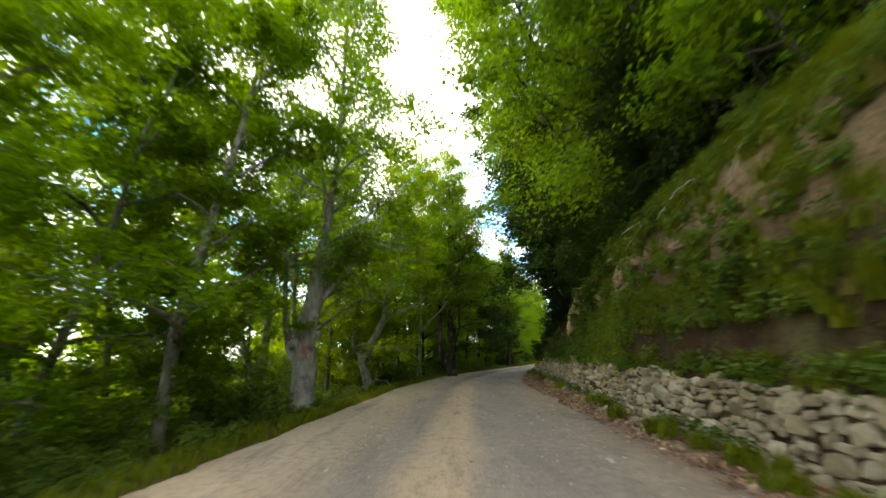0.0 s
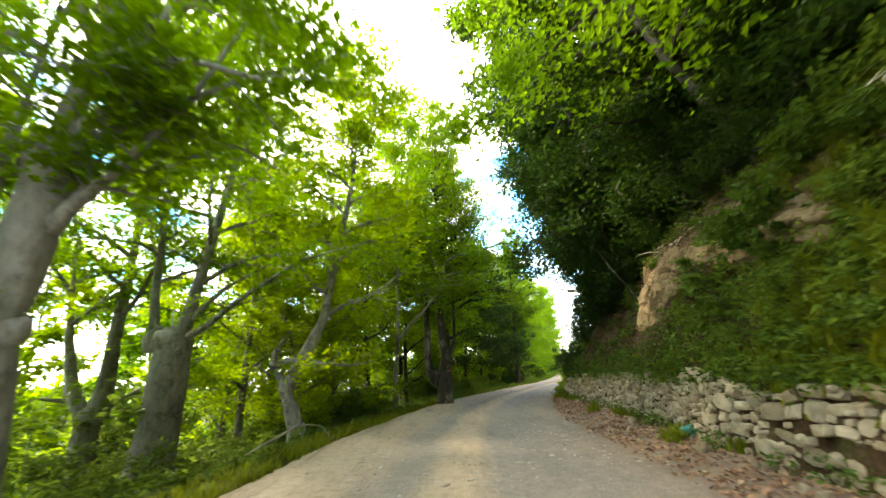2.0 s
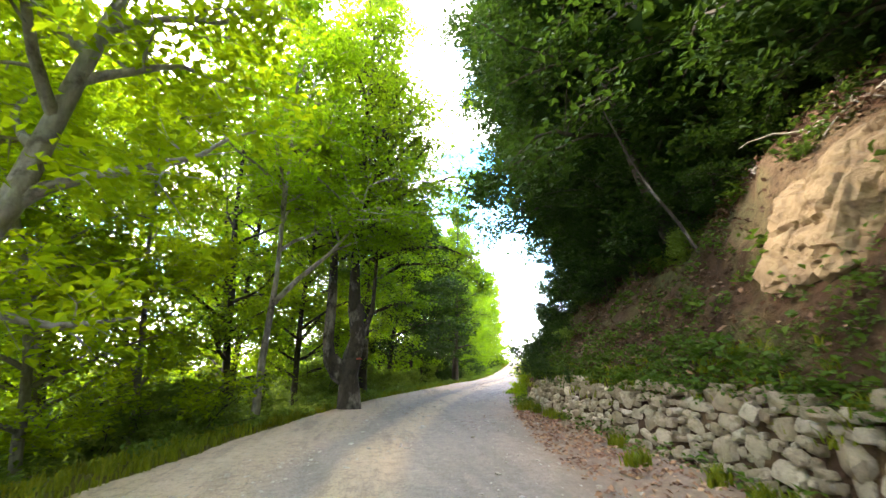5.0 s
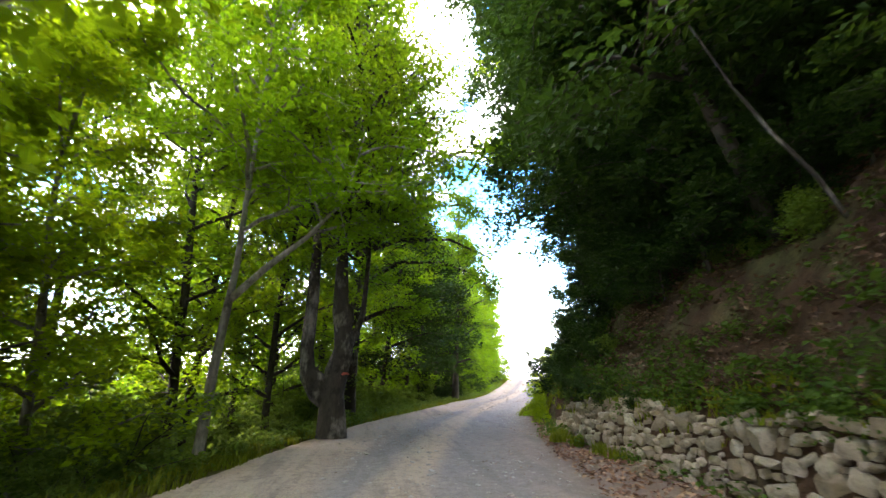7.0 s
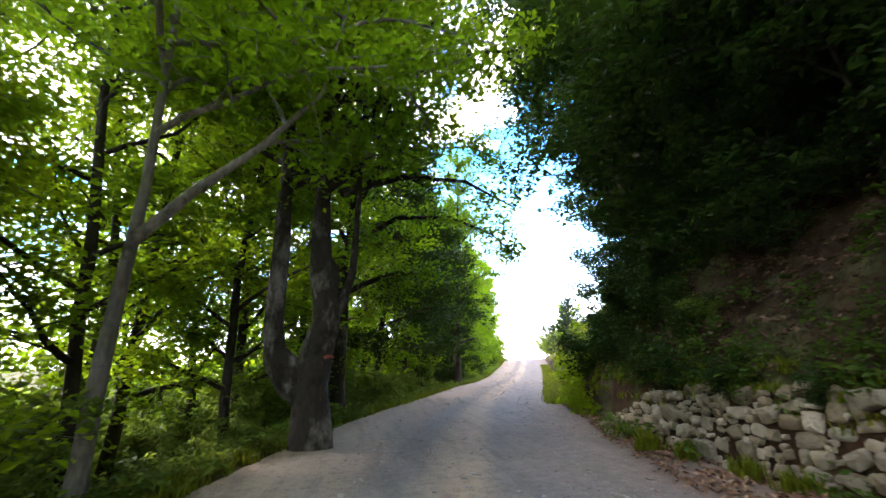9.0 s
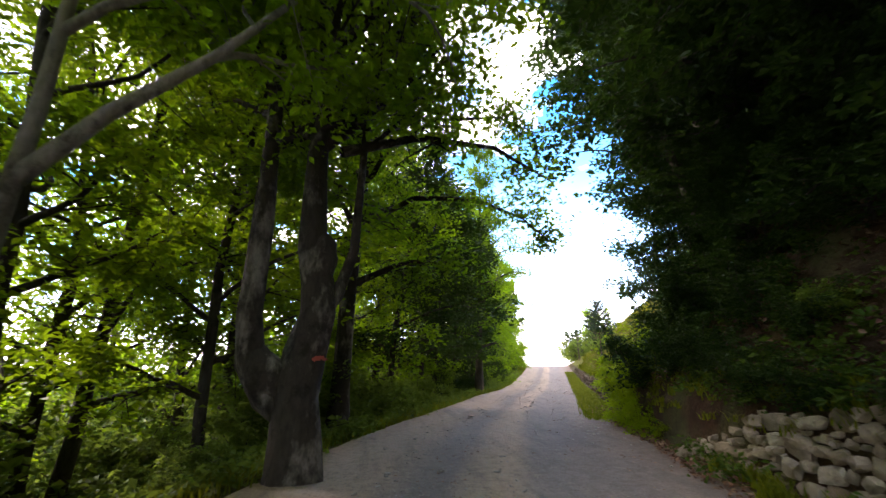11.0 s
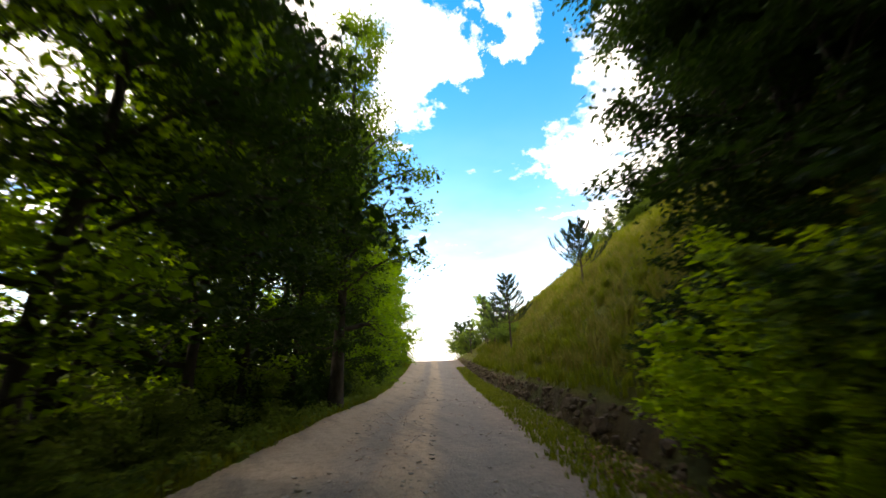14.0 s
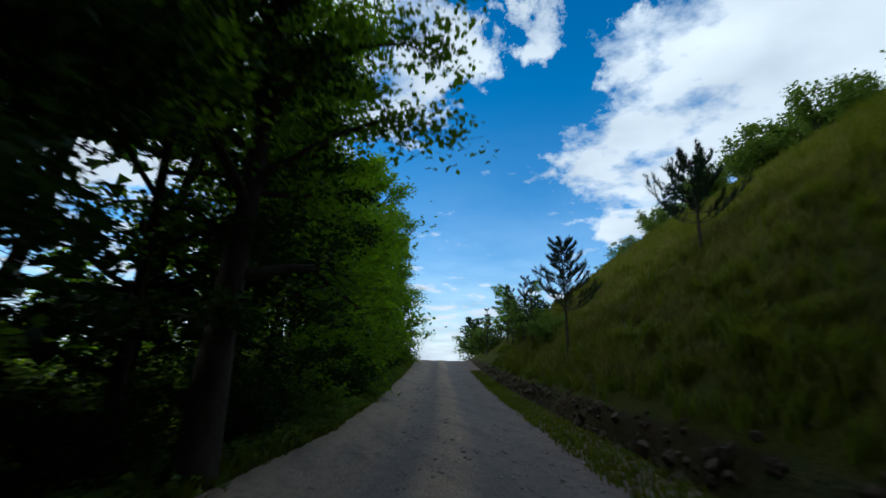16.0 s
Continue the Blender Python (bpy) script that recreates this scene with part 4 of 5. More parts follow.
# by the road edge, most at places seen in passing
for k, (x, y, s, v) in enumerate([(-5.9, 9.3, 0.95, 0), (-6.4, 9.9, 0.9, 3), (-4.9, 11.0, 0.5, 1), (-8.6, 11.6, 1.0, 1), (-3.0, 28.3, 0.95, 1), (-4.6, 31.6, 0.9, 0),
                                 (-2.2, 33.4, 1.15, 3), (1.2, 39.4, 0.95, 0), (-1.6, 30.9, 0.95, 1), (-5.6, 25.5, 0.9, 0), (-7.5, 28.5, 1.0, 2), (0.4, 36.2, 0.9, 1),
                                 (3.3, 43.4, 0.95, 0), (4.6, 46.9, 0.9, 3), (5.8, 49.8, 0.95, 1), (7.4, 53.4, 1.0, 0), (9.0, 57.4, 0.9, 1), (10.8, 61.5, 0.9, 3),
                                 (12.7, 66.5, 0.8, 0), (15.2, 72.5, 0.7, 1), (18, 79, 0.6, 3), (2.0, 42.0, 0.7, 2), (6.4, 55.5, 0.8, 2), (-7.6, 24.4, 1.1, 0), (-4.0, 31.4, 1.05, 0), (-0.9, 35.0, 1.0, 3), (-3.6, 35.2, 1.1, 1), (-6.0, 29.6, 1.05, 0), (-7.0, 27.0, 1.1, 3), (-3.2, 37.2, 1.15, 0), (-6.8, 37.6, 1.2, 3), (-7.2, 6.5, 1.0, 1), (-8.4, 8.4, 1.1, 3), (-10.2, 10.4, 1.1, 0), (-9.4, 13.6, 1.0, 2),
                                 # the trees at y -2 and -7 are unseen, added to shape the light
                                 (-4.4, 23.4, 1.0, 0), (-5.9, 22.0, 0.9, 3), (-3.9, 25.6, 0.9, 0), (-6.8, 4.0, 0.9, 0), (-6.9, -2, 0.9, 1), (-7.2, -7, 0.9, 0)]):
    used.append((x, y))
    # deeper leaf tones at y 26.5-36.5 and 43-49 paint the shade
    settle_tree(EDGE[v % 2] if y > 49 else HIGH[0] if y > 43 else EDGE[v % 2] if y > 36.5 else WOOD[v % 2] if y > 26.5 else NEAR[2 + v % 2] if y > 14 else NEAR[v % 2], x, y, rng.uniform(0, 6.28), s * rng.uniform(0.95, 1.08), "trees along the road")
# hornbeams stand in for beeches here; their dark leaves paint the shade
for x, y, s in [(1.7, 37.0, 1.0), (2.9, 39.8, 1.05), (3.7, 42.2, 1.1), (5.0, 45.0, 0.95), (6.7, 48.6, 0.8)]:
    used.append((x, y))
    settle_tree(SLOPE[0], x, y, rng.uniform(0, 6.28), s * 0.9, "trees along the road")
# the edge of the wood where it closes in on the road
for k in range(26):
    y = 34.5 + k * 1.75 + rng.uniform(-0.4, 0.4)
    x = left_x(y) - (rng.uniform(2.0, 2.7) if y < 39 else rng.uniform(2.4, 3.2))
    if clear(x, y, 1.1):
        settle_tree(EDGE[k % 2] if y > 49 else HIGH[0] if y > 43 else EDGE[k % 2] if y > 36 else WOOD[k % 2], x, y, rng.uniform(0, 6.28), rng.uniform(1.0, 1.35) * (0.78 if y > 43 else 1), "trees along the road")
for k in range(1100):
    y, d = rng.uniform(-6, 80), rng.uniform(2.8, 36)
    x = left_x(y) - d
    if y > 37 and 10 < d < 16 or y > 48 and 4.2 < d < 16 or d < 5.5 and (y < 7 or 13 < y < 20 or 21 < y < 27):
        continue
    if not clear(x, y, (2.4 if y < 33 else 1.7) if d < 5.5 else (3.0 if y < 19 else 3.6 if y < 28 else 4.3) if d < 12 else (3.4 if y < 22 else 4.5) if d < 17 else 3.5):
        continue
    if d < 4.2:
        settle_tree(HIGH[0] if 42 < y < 49 else EDGE[int(rng.integers(0, 2))] if y > 36 else WOOD[k % 2] if y > 26.5 else NEAR[2 + k % 2] if y > 14 else NEAR[k % 2], x, y, rng.uniform(0, 6.28), rng.uniform(0.7, 1.05), "wood below the road")
    elif d < 12:
        # beyond y 38.5 the darkest leaf kind paints the shade of the wood
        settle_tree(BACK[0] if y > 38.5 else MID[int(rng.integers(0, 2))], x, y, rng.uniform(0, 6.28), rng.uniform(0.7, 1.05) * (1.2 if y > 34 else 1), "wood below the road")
    else:
        settle_tree(FAR[int(rng.integers(0, 2))], x, y, rng.uniform(0, 6.28), rng.uniform(0.65, 0.9), "wood below the road")
# thicket above the wall where the bank is overgrown
for k in range(15):
    y = 22.0 + k * 1.0 + rng.uniform(-0.3, 0.3)
    x = wall_x(y) + (2.6 if y < 27 else 3.3 if y < 31 else 4.6) + rng.uniform(-0.2, 0.5)
    used.append((x, y))
    settle_tree(SLOPE[k % 3], x, y, rng.uniform(-0.7, 0.7), rng.uniform(0.8, 1.05), "trees on the bank")
for k in range(7):
    y = 20.5 + k * 1.05 + rng.uniform(-0.2, 0.2)
    settle_tree(SLOPE[2], wall_x(y) + rng.uniform(1.7, 2.3), y, rng.uniform(0, 6.28), rng.uniform(0.35, 0.5), "trees on the bank")
for k in range(14):
    y = 8.0 + k * 0.95 + rng.uniform(-0.3, 0.3)
    settle_tree(SLOPE[2], wall_x(y) + rng.uniform(1.15, 1.75) + (0.9 if y > 13 else 0.5), y, rng.uniform(0, 6.28), rng.uniform(0.35, 0.6), "trees on the bank")
for k in range(7):
    y = 26.5 + k * 0.75 + rng.uniform(-0.2, 0.2)
    settle_tree(SLOPE[2], wall_x(y) + rng.uniform(1.0, 2.2), y, rng.uniform(0, 6.28), rng.uniform(0.3, 0.5), "trees on the bank")
for x, y, s in [(11.7, 34.6, 0.9), (12.0, 33.6, 0.95), (12.9, 35.2, 1.0), (13.9, 35.8, 0.9), (14.2, 34.6, 1.1)]:
    used.append((x, y))
    settle_tree(SLOPE[int(x * 10) % 2], x, y, rng.uniform(0, 6.28), s, "trees on the bank")
for x, y, s in [(11.0, 35.2, 0.85), (10.6, 34.2, 0.95), (9.9, 33.2, 0.95)]:
    settle_tree(SLOPE[2], x, y, rng.uniform(0, 6.28), s, "trees on the bank")
for k, y in enumerate((12.5, 15.3, 18.0, 20.6, 23.2, 25.6)):
    settle_tree(GREEN[0] if y < 17 else SLOPE[k % 2], wall_x(y) + rng.uniform(1.9, 2.5) + (0.25 if y > 20 else 0), y, -1.57 + rng.uniform(-0.3, 0.3), rng.uniform(1.0, 1.2), "trees on the bank", 0.34 if y < 20 else 0.31 if y < 25 else 0.15)
for k, y in enumerate((26.6, 28.2, 29.8)):
    settle_tree(SLOPE[k % 2], wall_x(y) + rng.uniform(2.8, 3.3), y, -1.57 + rng.uniform(-0.3, 0.3), rng.uniform(1.15, 1.3), "trees on the bank", 0.16)
for x, y, s in [(9.2, 30.4, 1.2), (9.7, 31.9, 1.15), (9.0, 28.6, 1.25)]:
    settle_tree(SLOPE[1], x, y, -1.57 + rng.uniform(-0.3, 0.3), s, "trees on the bank", 0.14)
for k in range(9):
    y = 5.0 + k * 1.15 + rng.uniform(-0.3, 0.3)
    settle_tree(REACH[k < 3], wall_x(y) + rng.uniform(1.5, 2.3), y, rng.uniform(-0.5, 0.5), rng.uniform(0.75, 1.1), "trees on the bank")
for k in range(9):
    y = 18.2 + k * 1.05 + rng.uniform(-0.3, 0.3)
    settle_tree(REACH[0], wall_x(y) + rng.uniform(2.0, 3.0), y, rng.uniform(-0.5, 0.5), rng.uniform(0.8, 1.1), "trees on the bank")
for k in range(320):
    y, d = rng.uniform(-5, 35.5), rng.uniform(2.0, 12)
    x = wall_x(y) + d + (3.2 if y > 31 else 2.2 if y > 26 else 0)
    if not clear(x, y, 1.8 if d < 5 else 3.0):
        continue
    if d < 4.5:
        settle_tree(GREEN[0] if y < 18 and k % 2 else SLOPE[int(rng.integers(0, 3))], x, y, rng.uniform(-0.7, 0.7), rng.uniform(0.8, 1.15), "trees on the bank")
    else:
        settle_tree(BACK[0], x, y, rng.uniform(0, 6.28), rng.uniform(0.8, 1.2), "trees on the bank")


for kind in NEAR + WOOD + MID + FAR + SLOPE + GREEN + BACK + EDGE + HIGH + REACH:
    if not kind.get("set_down"):
        for piece in list(kind.children_recursive):
            bpy.data.objects.remove(piece)
        bpy.data.objects.remove(kind)


# ---- shrubs ----
def grow_bush(seed, height, spread, stems, leaves, size):
    r = np.random.default_rng(seed)
    wood, spots = Wood(), []
    for k in range(stems):
        az = k * 2.4 + r.uniform(-0.4, 0.4)
        ln = height * r.uniform(0.7, 1.15)
        line = wander(r, (0.15 * math.cos(az), 0.15 * math.sin(az), -0.15), (math.cos(az) * spread / height, math.sin(az) * spread / height, 1.0), ln, 6, 0.14, 0.0)
        wood.tube(line, np.linspace(0.022, 0.006, 7), 5)
        branching(r, wood, line, 0.02, spots, 5, height * 0.4, 0.1, 0.5, False)
    return wood.mesh("stem"), leaf_mesh("foliage", r, spots, size * 1.05, 0.6, (0.11, 0.11, 0.08), int(leaves * 1.25), 0.66)


def bush_thing(meshes, leaf, label):
    root = new("shrub")
    part("stem", meshes[0], M["bark_dark"], root)
    part("foliage", meshes[1], leaf, root)
    return tagged(root, label, "shrub")


BUSH = [bush_thing(grow_bush(61, 1.6, 1.0, 8, 2200, 0.12), M["leaf_bush"], "leafy green shrub beside the road"),
        bush_thing(grow_bush(62, 1.0, 0.9, 7, 1600, 0.12), M["leaf_herb"], "low green undergrowth shrub"),
        bush_thing(grow_bush(63, 2.1, 1.2, 8, 2600, 0.125), M["leaf_sunny"], "tall yellow-green hazel shrub"),
        bush_thing(grow_bush(64, 1.2, 0.9, 7, 900, 0.19), M["leaf_herb"], "broad-leaved sapling rooted in the bank"),
        # shaded shrub kind: the shade lies in its leaf colour
        bush_thing(grow_bush(65, 2.0, 1.0, 8, 2600, 0.12), M["leaf_shade_dark"], "tall shrub under the trees, leaves in a shade-dark tone")]
# beside the wall's end
for x, y, s, v in [(7.85, 33.4, 0.75, 2), (7.7, 32.4, 0.8, 0), (7.05, 31.6, 0.7, 4), (8.5, 34.2, 0.7, 4), (9.1, 35.6, 0.5, 4), (7.2, 30.6, 0.7, 4), (9.0, 33.6, 0.9, 4), (7.8, 30.9, 1.0, 4), (7.3, 29.4, 0.9, 4), (8.5, 31.9, 1.0, 4), (9.6, 34.6, 0.9, 4), (10.2, 36.2, 0.5, 4), (6.25, 28.9, 0.6, 4), (6.0, 28.0, 0.45, 4), (6.3, 27.2, 0.5, 4), (6.7, 28.2, 0.8, 4), (6.5, 29.4, 0.7, 4), (6.8, 30.2, 0.7, 4), (6.4, 31.0, 0.45, 2), (6.65, 31.7, 0.5, 2), (6.95, 32.3, 0.6, 2), (7.3, 33.0, 0.65, 2), (7.75, 33.9, 0.6, 2), (6.15, 30.2, 0.3, 2), (5.55, 26.6, 0.4, 4), (5.7, 27.4, 0.45, 4), (5.4, 25.6, 0.35, 4), (5.3, 24.4, 0.3, 4)]:
    settle_tree(BUSH[v], x, y, rng.uniform(0, 6.28), s, "shrubs by the road")
def thicket(name, lots, leaf, label):
    """Shrubs too many to count, joined: stems and foliage."""
    root = tagged(new(name), label, "undergrowth", kind="stuff")
    for j, (piece, mat) in enumerate((("stems", M["bark_dark"]), ("foliage", leaf))):
        vv, ff, count = [], [], 0
        for v, m in lots:
            me = next(c for c in BUSH[v].children if c.name.startswith(("stem", "foliage")[j])).data
            co = np.empty(len(me.vertices) * 3, np.float32)
            me.vertices.foreach_get("co", co)
            mm = np.array(m)
            vv.append(co.reshape(-1, 3) @ mm[:3, :3].T + mm[:3, 3])
            lp = np.empty(len(me.loops), np.int32)
            me.loops.foreach_get("vertex_index", lp)
            ff.append(lp.reshape(len(me.polygons), -1) + count)
            count += len(me.vertices)
        part(piece, fast_mesh(piece, np.concatenate(vv), np.concatenate(ff)), mat, root)
    return root


# undergrowth below the road
lots = []
for k in range(150):
    y, d = rng.uniform(-6, 72), rng.uniform(0.7, 9)
    x = left_x(y) - d
    v = (1, 1, 0, 2)[int(rng.integers(0, 4))]
    lots.append((v, placed(x, y, ground_z(x, y) - 0.1, rng.uniform(0, 6.28), rng.uniform(0.55, 1.05) * (0.55 if d < 1.6 else 1))))
for k in range(60):
    y, d = rng.uniform(0, 40), rng.uniform(6, 22)
    x = left_x(y) - d
    lots.append(((0, 2)[k % 2], placed(x, y, ground_z(x, y) - 0.1, rng.uniform(0, 6.28), rng.uniform(1.1, 1.7))))
for k in range(105):
    y = rng.uniform(27.5, 66)
    d = rng.uniform(4.0, 13) if y < 36 else rng.uniform(4.2, 8)
    x = left_x(y) - d
    lots.append((2, placed(x, y, ground_z(x, y) - 0.1, rng.uniform(0, 6.28), rng.uniform(1.0, 1.5))))
thicket("undergrowth", lots, M["leaf_bush"], "green undergrowth of shrubs below the road")
for k in range(48):
    y = 31 + k * 0.95 + rng.uniform(-0.3, 0.3)
    # beyond y 41 the shrub with shade painted into its leaves
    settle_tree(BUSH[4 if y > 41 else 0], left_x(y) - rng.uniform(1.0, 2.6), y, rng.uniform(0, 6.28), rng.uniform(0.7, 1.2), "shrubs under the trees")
for k in range(44):
    y = 27 + k * 0.8 + rng.uniform(-0.3, 0.3)
    settle_tree(BUSH[(1, 0)[k % 2]], left_x(y) - rng.uniform(0.45, 1.1), y, rng.uniform(0, 6.28), rng.uniform(0.2, 0.42), "plants at the road edge")
# on the bank
for k in range(46):
    y = rng.uniform(2, 33)
    x = wall_x(y) + rng.uniform(0.3, 3.2)
    settle_tree(BUSH[(1, 3, 1, 0)[k % 4]], x, y, rng.uniform(0, 6.28), rng.uniform(0.25, 0.6), "plants on the bank")
for k in range(34):
    y = 2.5 + k * 0.4 + rng.uniform(-0.3, 0.3)
    settle_tree(BUSH[(0, 3)[k % 2]], wall_x(y) + rng.uniform(0.35, 1.3), y, rng.uniform(0, 6.28), rng.uniform(0.25, 0.5), "plants on the bank")
for x, y, s in [(4.95, 14.9, 1.3), (5.05, 14.2, 1.5), (5.2, 15.6, 1.1), (5.0, 13.6, 1.3), (4.95, 11.2, 1.1), (4.85, 10.4, 1.0), (5.05, 12.2, 1.25), (5.15, 13.1, 1.1), (4.75, 11.8, 0.9), (5.0, 12.6, 1.0), (4.9, 13.6, 0.8), (4.3, 8.2, 0.8), (5.2, 14.6, 0.7)]:
    settle_tree(BUSH[3], x, y, rng.uniform(0, 6.28), s, "plants on the bank")
# far right of the road
for x, y, s, v in [(24.5, 66, 2.0, 0), (26, 70, 2.4, 1), (25.5, 74, 2.2, 0), (28.5, 77, 2.4, 1), (29, 84, 2.6, 0), (22.3, 63, 1.5, 1), (21.2, 59.5, 1.2, 1), (19.5, 56.5, 0.9, 0), (16.9, 52, 0.6, 1), (18.6, 55.0, 1.1, 0), (20.2, 58.2, 1.4, 0), (21.6, 61.5, 1.7, 0), (23.2, 64.5, 1.8, 1), (17.7, 53.2, 0.8, 1)]:
    settle_tree(BUSH[v], x, y, rng.uniform(0, 6.28), s, "shrubs beside the far road")
for x, y, s in [(25.2, 68.5, 0.38), (27.2, 73, 0.45), (29.5, 79, 0.5), (24.2, 64.5, 0.3), (33, 90, 0.5), (22, 92, 0.25)]:
    settle_tree(NEAR[1], x, y, rng.uniform(0, 6.28), s, "young trees beside the far road")
# along the crest of the grass slope
for k in range(64):
    y = rng.uniform(38, 76)
    x = wall_x(y) + rng.uniform(14, 25)
    settle_tree(BUSH[int(rng.integers(0, 2))], x, y, rng.uniform(0, 6.28), rng.uniform(1.0, 2.2), "scrub on the hillside")
for k in range(34):
    y = rng.uniform(36, 62)
    x = wall_x(y) + rng.uniform(1.5, 12)
    settle_tree(BUSH[1], x, y, rng.uniform(0, 6.28), rng.uniform(0.25, 0.55), "scrub on the hillside")
for x, y, s in [(33, 60, 0.3), (28, 82, 0.45), (31, 88, 0.5), (35, 95, 0.6), (27, 100, 0.5)]:
    settle_tree(SLOPE[0], x, y, rng.uniform(0, 6.28), s, "small trees on the hillside")


# ---- pines on the grass slope ----
def pine(height, bare, label, at, whorls, seed, curl=0.25, needles=4000, spread=1.3):
    r = np.random.default_rng(seed)
    wood = Wood()
    line = wander(r, (0, 0, -0.2), (0, 0, 1), height + 0.2, 8, 0.02, 0.05)
    wood.tube(line, np.linspace(0.06, 0.012, 9), 7)
    segs = []
    for k in range(whorls):
        u = bare + (1 - bare) * (k + 0.5) / whorls
        q = line[min(int(u * 8), 7)] + (line[min(int(u * 8) + 1, 8)] - line[min(int(u * 8), 7)]) * (u * 8 % 1)
        for j in range(5):
            az = j * 1.257 + k * 0.6 + r.uniform(-0.3, 0.3)
            ln = spread * (1.05 - 0.75 * (u - bare) / (1 - bare)) * r.uniform(0.6, 1.1)
            arm = wander(r, q, (math.cos(az), math.sin(az), 0.12), ln, 6, 0.10, curl)
            wood.tube(arm, np.linspace(0.016, 0.006, 7), 4)
            segs += [(arm[i], arm[i + 1]) for i in range(2, 6)]
            for i in (2, 3, 4, 5):
                for side in (-1, 1):
                    along = arm[i + 1] - arm[i]
                    out = np.cross(along, (0, 0, 1)) * side + along * 0.9 + (0, 0, 0.12 * np.linalg.norm(along))
                    twig = wander(r, arm[i], out, ln * r.uniform(0.16, 0.3), 3, 0.08, curl)
                    wood.tube(twig, np.linspace(0.007, 0.003, 4), 3)
                    segs += [(twig[n], twig[n + 1]) for n in range(3)]
    segs += [(line[7], line[8])]
    pick = r.integers(0, len(segs), needles)
    a, b = np.array([s[0] for s in segs])[pick], np.array([s[1] for s in segs])[pick]
    t = r.uniform(0, 1, (needles, 1))
    p = a + (b - a) * t
    along = (b - a) / np.linalg.norm(b - a, axis=1)[:, None]
    w = r.normal(size=(needles, 3))
    w = w / np.linalg.norm(w, axis=1)[:, None] * 0.8 + along * 0.7
    s = np.cross(w, r.normal(size=(needles, 3)))
    s = s / np.linalg.norm(s, axis=1)[:, None] * 0.0065
    v = np.stack([p - s, p + s, p + w * 0.11], 1).reshape(-1, 3)
    f = np.arange(needles * 3).reshape(-1, 3)
    root = new("pine_tree")
    part("trunk", wood.mesh("trunk"), M["bark_pine"], root)
    part("needles", fast_mesh("needles", v, f), M["needle"], root)
    root.matrix_basis = Matrix.Translation((at[0], at[1], ground_z(*at) - 0.05))
    return tagged(root, label, "tree", "pines on the grass slope")


pine(2.9, 0.32, "sparse young pine with upswept branches on the grass slope", (17.6, 46.6), 7, 5, 0.22, 20000, 1.9)
pine(4.1, 0.40, "young pine with a bare lower trunk on the grass slope", (15.9, 50.4), 9, 6, 0.16, 20000, 1.5)
for k, (x, y, h) in enumerate([(21.5, 63, 4.0), (23.5, 67, 4.5), (24, 71, 3.8), (19.3, 57.5, 3.6), (20.6, 60.2, 4.2)]):
    pine(h, 0.2, "young pine beside the far road", (x, y), 7, 70 + k, 0.2, 4000, 1.0)


# ---- grass, herbs, litter and loose stones ----
def blades(name, rng_seed, spots, n, height, mat, label, parent_kind="stuff", width=0.012, bend=0.5):
    r = np.random.default_rng(rng_seed)
    spots = np.asarray(spots)
    p = spots[r.integers(0, len(spots), n)] + r.normal(size=(n, 3)) * [0.05, 0.05, 0.0]
    az = r.uniform(0, 2 * np.pi, n)
    d = np.stack([np.cos(az), np.sin(az), np.zeros(n)], -1)
    s = np.stack([-np.sin(az), np.cos(az), np.zeros(n)], -1) * width
    h = (height * r.uniform(0.5, 1.3, n))[:, None]
    up = np.array([0, 0, 1.0])
    mid = p + up * h * 0.6 + d * h * bend * 0.25
    tip = p + up * h + d * h * bend
    v = np.stack([p - s, p + s, mid + s * 0.7, mid - s * 0.7, tip], 1).reshape(-1, 3)
    b = np.arange(n)[:, None] * 5
    f = np.concatenate([b + [0, 1, 2], b + [0, 2, 3], b + [3, 2, 4]])
    return tagged(part(name, fast_mesh(name, v, f), mat), label, "grass", kind="stuff")


def scatter(n, y0, y1, d0, d1, side, power=1.0):
    out = []
    for _ in range(n):
        y = rng.uniform(y0, y1)
        d = d0 + (d1 - d0) * rng.uniform() ** power
        x = left_x(y) - d if side < 0 else wall_x(y) + d
        out.append((x, y, ground_z(x, y)))
    return out


def herb_mat(name, seed, spots, n, size, mat, label):
    r = np.random.default_rng(seed)
    me = leaf_mesh(name, r, np.asarray(spots) + [0, 0, 0.08], size, 0.7, (0.10, 0.10, 0.07), n, 0.6)
    return tagged(part(name, me, mat), label, "plants", kind="stuff")


blades("verge_grass", 1, scatter(2600, -2, 75, 0.0, 1.3, -1, 1.4), 26000, 0.16, M["grass"], "short grass along the road edge")
blades("slope_grass", 2, scatter(5000, 31, 64, 0.4, 15, 1, 1.2), 55000, 0.32, M["grass"], "rough green grass on the hillside", width=0.014)
blades("dry_slope_grass", 3, scatter(3000, 33, 64, 0.7, 13, 1), 60000, 0.40, M["grass_dry"], "tall dry grass on the hillside", width=0.010)
blades("tussocks", 31, np.repeat(np.array(scatter(260, 34, 66, 0.8, 14, 1)), 6, 0) + rng.normal(size=(1560, 3)) * [0.16, 0.16, 0.02], 34000, 0.42, M["grass"], "coarse dark tussocks on the grassy hillside", bend=0.7)
blades("bank_grass", 18, scatter(560, 3.5, 14, 0.25, 1.2, 1), 36000, 0.26, M["grass"], "green grass growing on the clay bank", bend=0.8)
blades("bank_tufts", 14, scatter(160, -2, 10, 0.2, 2.0, 1), 6000, 0.18, M["grass_dry"], "dry grass tufts on the earth bank")
